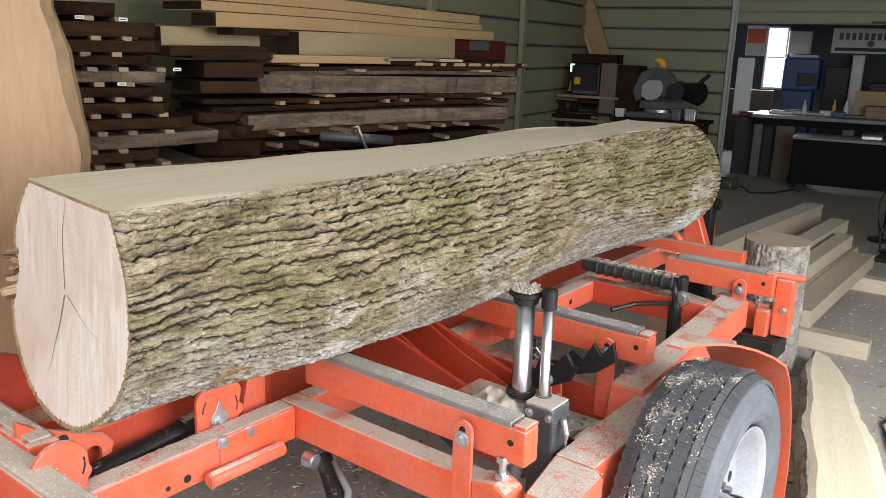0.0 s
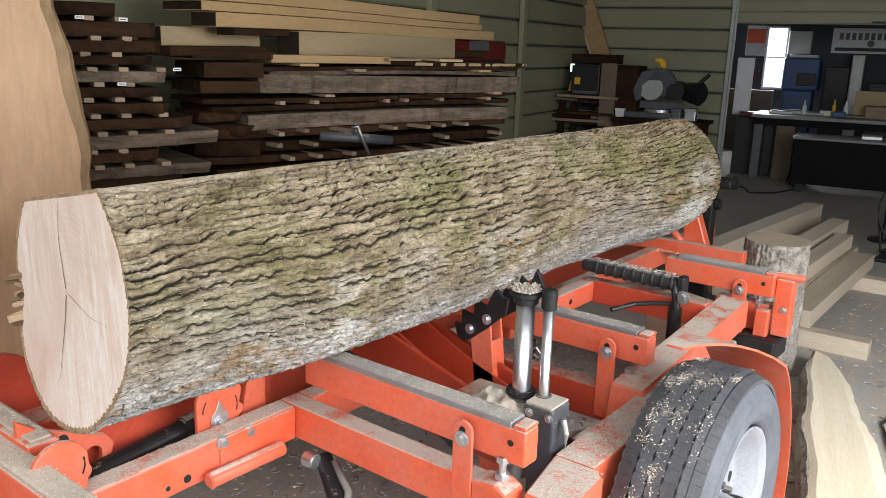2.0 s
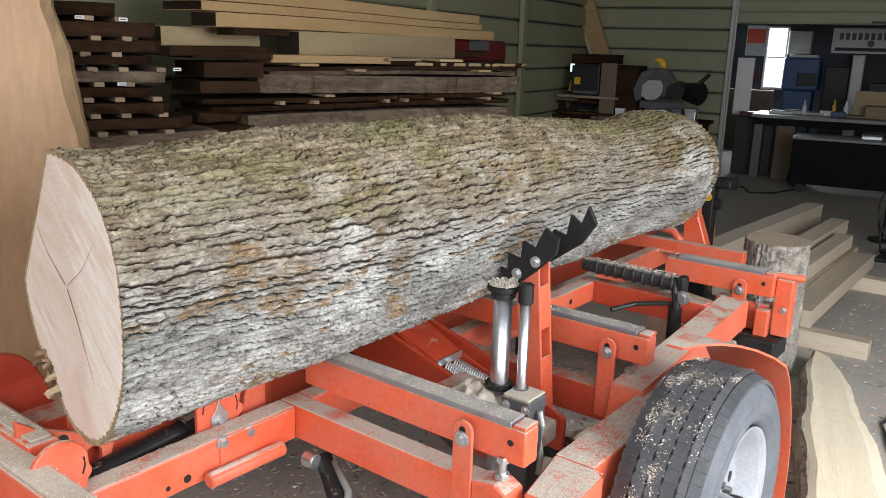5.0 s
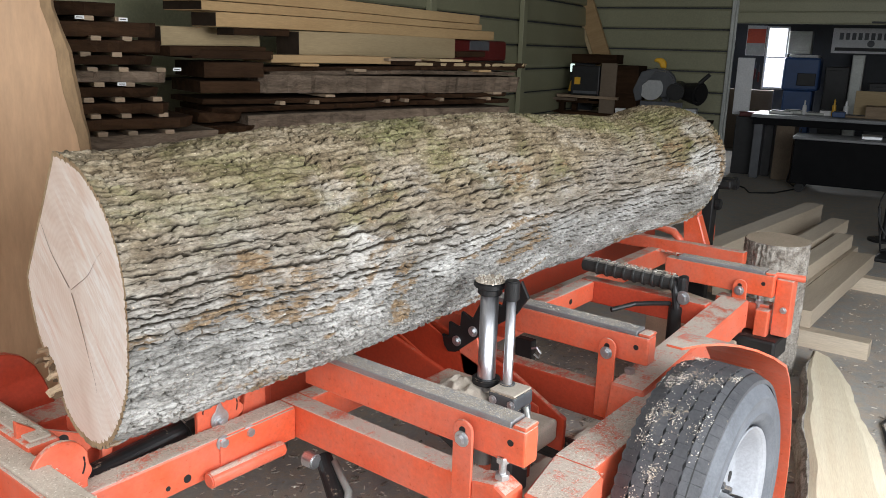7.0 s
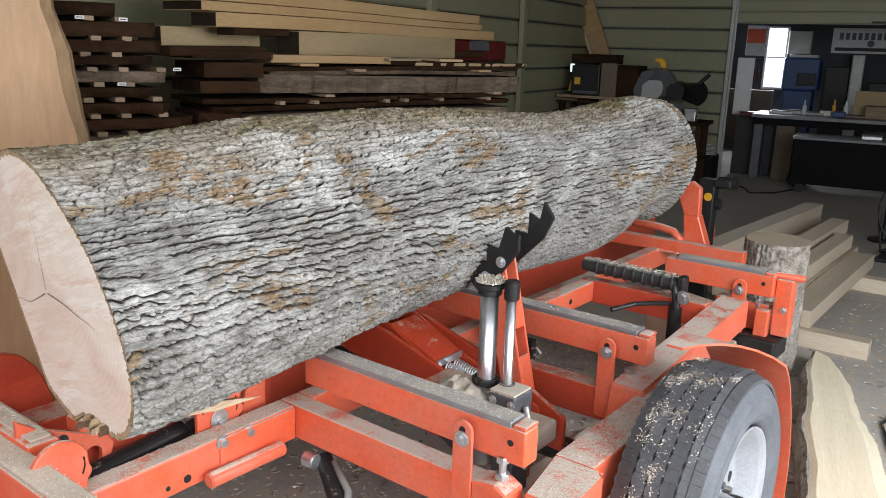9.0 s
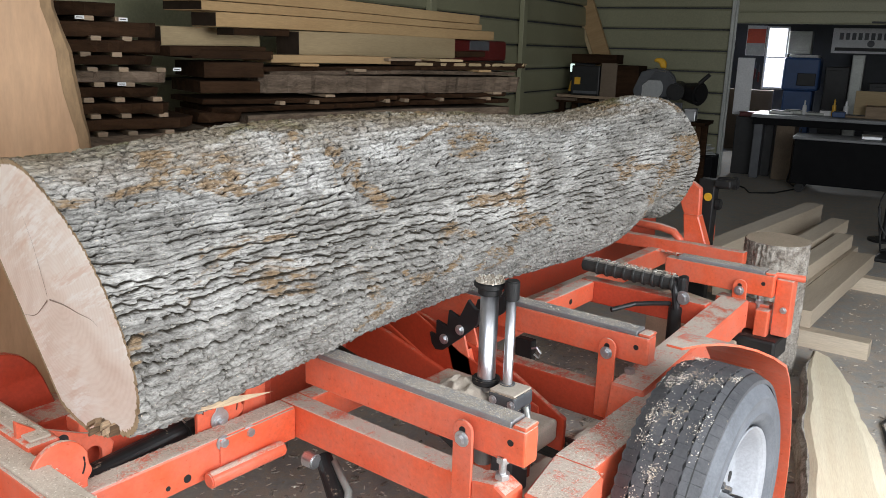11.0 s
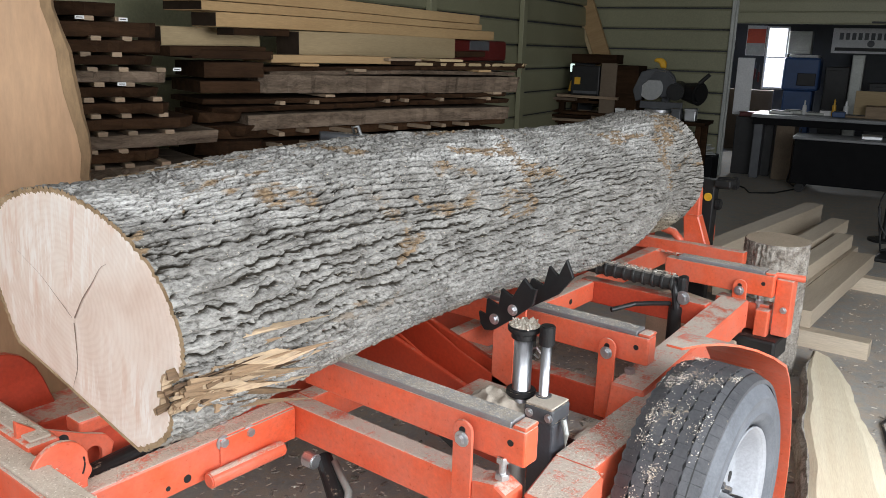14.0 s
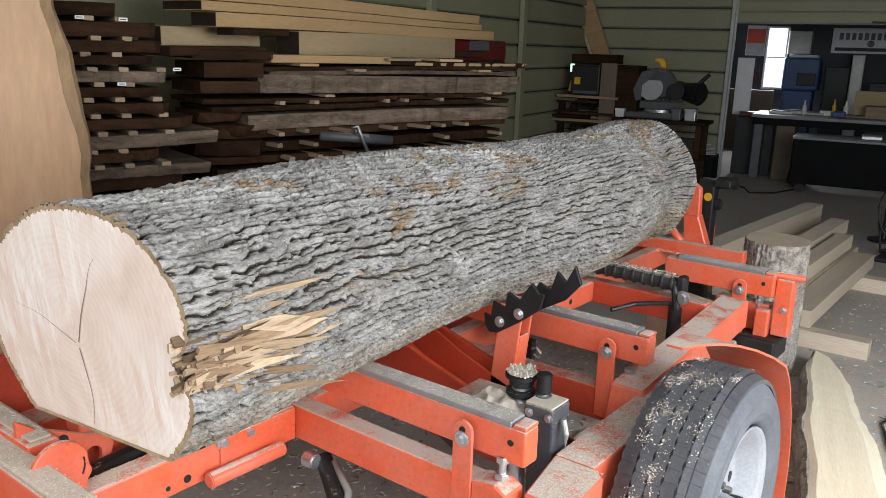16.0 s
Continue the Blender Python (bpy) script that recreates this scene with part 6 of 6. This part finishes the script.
part("wire", pipe([(9.3, 3.1, 0.008), (9.0, 2.75, 0.008), (8.7, 2.6, 0.008), (8.9, 2.4, 0.008), (9.4, 2.3, 0.008), (9.9, 2.55, 0.008), (9.95, 2.5, 0.3), (9.98, 2.48, 0.62)], 0.008), BLACK, cable)
cable2 = thing("power_cable", "thin dark cable lying on the pale floor", "cable")
part("wire", pipe([(3.9, 0.2, 0.006), (3.7, 0.36, 0.006), (3.45, 0.40, 0.006), (3.2, 0.33, 0.006), (3.0, 0.15, 0.006)], 0.006), BLACK, cable2)

# pedestal stand with a mesh guard at the end of the timbers
fan = thing("floor_fan", "black wire floor fan beside the timbers", "fan", m=Matrix.Translation((6.6, 0.78, 0)))
part("stand", box(-0.2, 0.2, -0.2, 0.2, 0.0, 0.03, 0.01), BLACK, fan)
for r in (0.10, 0.17, 0.24, 0.30):
    ring = [(0.02, r * math.cos(a) - 0.05, 0.36 + r * math.sin(a)) for a in (radians(12 * k) for k in range(31))]
    part("wire_ring", pipe(ring, 0.006, seg=6), BLACK, fan)
part("motor", rod((-0.05, -0.05, 0.36), (0.12, -0.05, 0.36), 0.07, seg=24, bevel=0.01), BLACK, fan)
part("bracket", pipe([(0.05, -0.35, 0.36), (0.05, -0.30, 0.04), (0.05, 0.20, 0.04), (0.05, 0.25, 0.36)], 0.012, seg=8), BLACK, fan)
pole = thing("stand_pole", "thin black pole standing by the tool chest", "pole", m=Matrix.Translation((7.2, 1.05, 0)))
part("pole", rod((0, 0, 0), (0.25, 0.05, 1.15), 0.02, 0.016, 14), BLACK, pole)
part("foot", rod((0, 0, 0), (0, 0, 0.02), 0.12, seg=24, bevel=0.004), BLACK, pole)


# ---- sawdust and chips lying about ----
def scatter(name, label, spots, seed, material=CHIPS):
    rnd = random.Random(seed)
    verts, faces = [], []
    for x0, x1, y0, y1, z, n, size in spots:
        for k in range(n):
            ln, wd, th = size * rnd.uniform(0.5, 1.6), size * rnd.uniform(0.15, 0.5), size * rnd.uniform(0.08, 0.2)
            m4 = Matrix.Translation((rnd.uniform(x0, x1), rnd.uniform(y0, y1), z + th)) @ pose(0, 0, 0, rnd.uniform(-15, 15), rnd.uniform(-15, 15), rnd.uniform(0, 180))
            o = len(verts)
            verts += [tuple(m4 @ Vector((sx * ln, sy * wd, sz * th))) for sx, sy, sz in ((-1, -1, -1), (1, -0.7, -1), (0.8, 1, -1), (-0.9, 0.8, -1), (-1, -1, 1), (1, -0.7, 1), (0.8, 1, 1), (-0.9, 0.8, 1))]
            faces += [tuple(o + i for i in f) for f in ((4, 5, 6, 7), (0, 1, 5, 4), (1, 2, 6, 5), (2, 3, 7, 6), (3, 0, 4, 7), (3, 2, 1, 0))]
    me = bpy.data.meshes.new(name)
    me.from_pydata(verts, [], faces)
    me.update()
    me.materials.append(material)
    return tagged(new(name, me), label, "sawdust", kind="stuff")


scatter("floor_chips", "pale wood chips and bark crumbs on the floor", [(0.7, 3.4, 0.5, 2.2, 0.0, 2600, 0.007), (2.2, 6.0, -0.6, 1.0, 0.0, 900, 0.007), (1.2, 2.0, 0.9, 1.4, 0.0, 500, 0.011)], 41)
scatter("bark_crumbs", "dark bark crumbs on the floor", [(0.7, 3.4, 0.5, 2.2, 0.0, 600, 0.016), (2.4, 4.5, -0.2, 0.9, 0.0, 160, 0.014)], 42, STUMPBARK)
scatter("bed_sawdust", "pale sawdust and chips lying on the mill bed", [
    (1.296, 1.345, 0.82, 1.36, 0.683, 1820, 0.0015), (1.992, 2.04, 0.86, 1.5, 0.683, 1300, 0.0016), (2.902, 2.95, 0.79, 1.2, 0.683, 520, 0.0019),
    (0.72, 1.26, 1.442, 1.498, 0.532, 1820, 0.0017), (1.275, 1.328, 0.95, 1.43, 0.531, 1300, 0.0015), (1.49, 1.90, 0.710, 0.805, 0.530, 2340, 0.0017),
    (1.305, 1.485, 0.68, 0.77, 0.530, 1560, 0.0015), (0.602, 0.662, 1.25, 2.0, 0.612, 780, 0.0019), (2.60, 2.645, 1.0, 1.34, 0.684, 260, 0.0035), (0.672, 0.71, 1.57, 1.85, 0.628, 200, 0.0025)], 43)


# ---- what moves ----
# the log: seconds, centre, roll, swing and tilt in degrees
LOG_ROWS = (
    (0.00, 2.046, 1.390, 0.926, -2.5, -0.18, 0.11),
    (0.50, 2.046, 1.391, 0.922, -2.3, -0.17, 0.19),
    (1.00, 2.047, 1.390, 0.920, -1.9, -0.23, 0.30),
    (1.50, 2.047, 1.392, 0.918, -2.0, -0.32, 0.38),
    (2.00, 2.048, 1.386, 0.925, -14.1, 0.05, 0.27),
    (2.50, 2.051, 1.383, 0.929, -27.2, -0.32, 0.35),
    (3.00, 2.051, 1.391, 0.933, -41.0, -0.27, 0.63),
    (3.50, 2.053, 1.395, 0.933, -47.7, -0.27, 0.79),
    (4.00, 2.059, 1.401, 0.936, -59.1, -0.14, 1.20),
    (6.50, 2.055, 1.342, 0.936, -46.6, 0.01, 0.43),
    (7.00, 2.054, 1.357, 0.946, -51.7, -0.09, 0.40),
    (7.50, 2.048, 1.401, 0.952, -65.5, -0.03, 1.07),
    (8.00, 2.042, 1.414, 0.962, -82.4, -0.16, 0.76),
    (8.50, 2.042, 1.434, 0.967, -94.3, -0.19, 0.55),
    (9.00, 2.047, 1.432, 0.969, -107.6, -0.35, 0.37),
    (11.50, 2.055, 1.425, 0.964, -122.2, -1.13, -0.03),
    (12.00, 2.058, 1.396, 0.958, -134.2, -0.83, -0.11),
    (12.50, 2.059, 1.393, 0.955, -134.1, -1.01, -0.00),
    (13.00, 2.059, 1.382, 0.956, -139.6, -1.20, 0.42),
    (13.50, 2.056, 1.377, 0.954, -155.7, -0.69, 0.70),
    (14.00, 2.055, 1.378, 0.949, -161.8, -0.66, 0.62),
    (14.50, 2.056, 1.380, 0.946, -162.0, -0.82, 0.79),
    (15.00, 2.041, 1.379, 0.923, -183.0, 0.03, 0.42),
    (15.50, 2.038, 1.377, 0.922, -182.7, 0.36, 0.43),
    (16.00, 2.037, 1.378, 0.921, -182.7, 0.55, 0.40),
)
# the turner: seconds, place across and up of the claw, rise of the claw, lean of the arm
CLAW_ROWS = (
    (0.0, 1.022, 0.572, 21, -5),
    (0.5, 1.022, 0.572, 21, -5),
    (0.75, 1.107, 0.592, 29, -11),
    (1.0, 1.297, 0.610, 35, -18),
    (1.5, 1.297, 0.614, 35, -16),
    (2.0, 1.226, 0.682, 36, -7),
    (2.5, 1.190, 0.718, 37, -6),
    (3.0, 1.143, 0.767, 40, -3),
    (3.5, 1.130, 0.795, 41, -4),
    (4.0, 1.116, 0.859, 43, -7),
    (4.2, 1.112, 0.885, 42, -7),
    (5.2, 1.077, 0.865, 37, -5),
    (6.3, 1.193, 0.661, 37, -5),
    (6.5, 1.265, 0.636, 37, -15),
    (7.0, 1.271, 0.635, 37, -14),
    (7.5, 1.257, 0.682, 39, -13),
    (8.0, 1.236, 0.736, 41, -15),
    (8.5, 1.199, 0.800, 45, -13),
    (9.0, 1.185, 0.849, 46, -13),
    (9.2, 1.166, 0.876, 48, -12),
    (10.2, 1.200, 0.759, 37, -11),
    (11.3, 1.336, 0.613, 36, -19),
    (11.6, 1.334, 0.621, 35, -17),
    (12.0, 1.271, 0.655, 37, -10),
    (12.5, 1.269, 0.657, 37, -9),
    (13.0, 1.237, 0.678, 38, -7),
    (13.5, 1.169, 0.720, 35, -1),
    (14.0, 1.143, 0.730, 34, -0),
    (14.5, 1.137, 0.742, 35, 0),
    (14.8, 1.107, 0.760, 33, 3),
    (15.1, 1.080, 0.789, 34, 5),
    (15.5, 1.086, 0.800, 32, 5),
    (16.0, 1.124, 0.725, 31, 6),
)
# the clamp: seconds, slide towards the log, drop of its head
SLIDE_ROWS = ((0.0, 0.0), (4.4, 0.0), (4.9, 0.05), (5.5, 0.103), (6.3, 0.103), (11.6, 0.103), (11.9, 0.099), (12.1, 0.085), (12.5, 0.031), (12.8, 0.006), (13.0, 0.0), (16.0, 0.0))
DROP_ROWS = ((0.0, 0.0), (13.5, 0.0), (13.7, -0.018), (14.0, -0.088), (14.5, -0.180), (14.75, -0.205), (15.0, -0.207), (16.0, -0.207))


def motions():
    walk(LOG, [(t, pose(x, y, z) @ pose(0, 0, 0, 0, 0, swing) @ pose(0, 0, 0, 0, tilt, 0) @ pose(0, 0, 0, roll, 0, 0)) for t, x, y, z, roll, swing, tilt in LOG_ROWS])
    walk(claw, [(t, pose(1.80, y, z, -rise)) for t, y, z, rise, lean_ in CLAW_ROWS])
    walk(arm, [(t, pose(1.80, y, z, lean_)) for t, y, z, rise, lean_ in CLAW_ROWS])
    walk(spring_plate, [(t, pose(0, 0, -0.11 * min(1.0, max(0.0, (0.79 - z) / 0.05)))) for t, y, z, rise, lean_ in CLAW_ROWS])
    walk(clamp, [(t, pose(0, d, 0)) for t, d in SLIDE_ROWS])
    walk(head, [(t, pose(0, 0, d)) for t, d in DROP_ROWS])


motions()
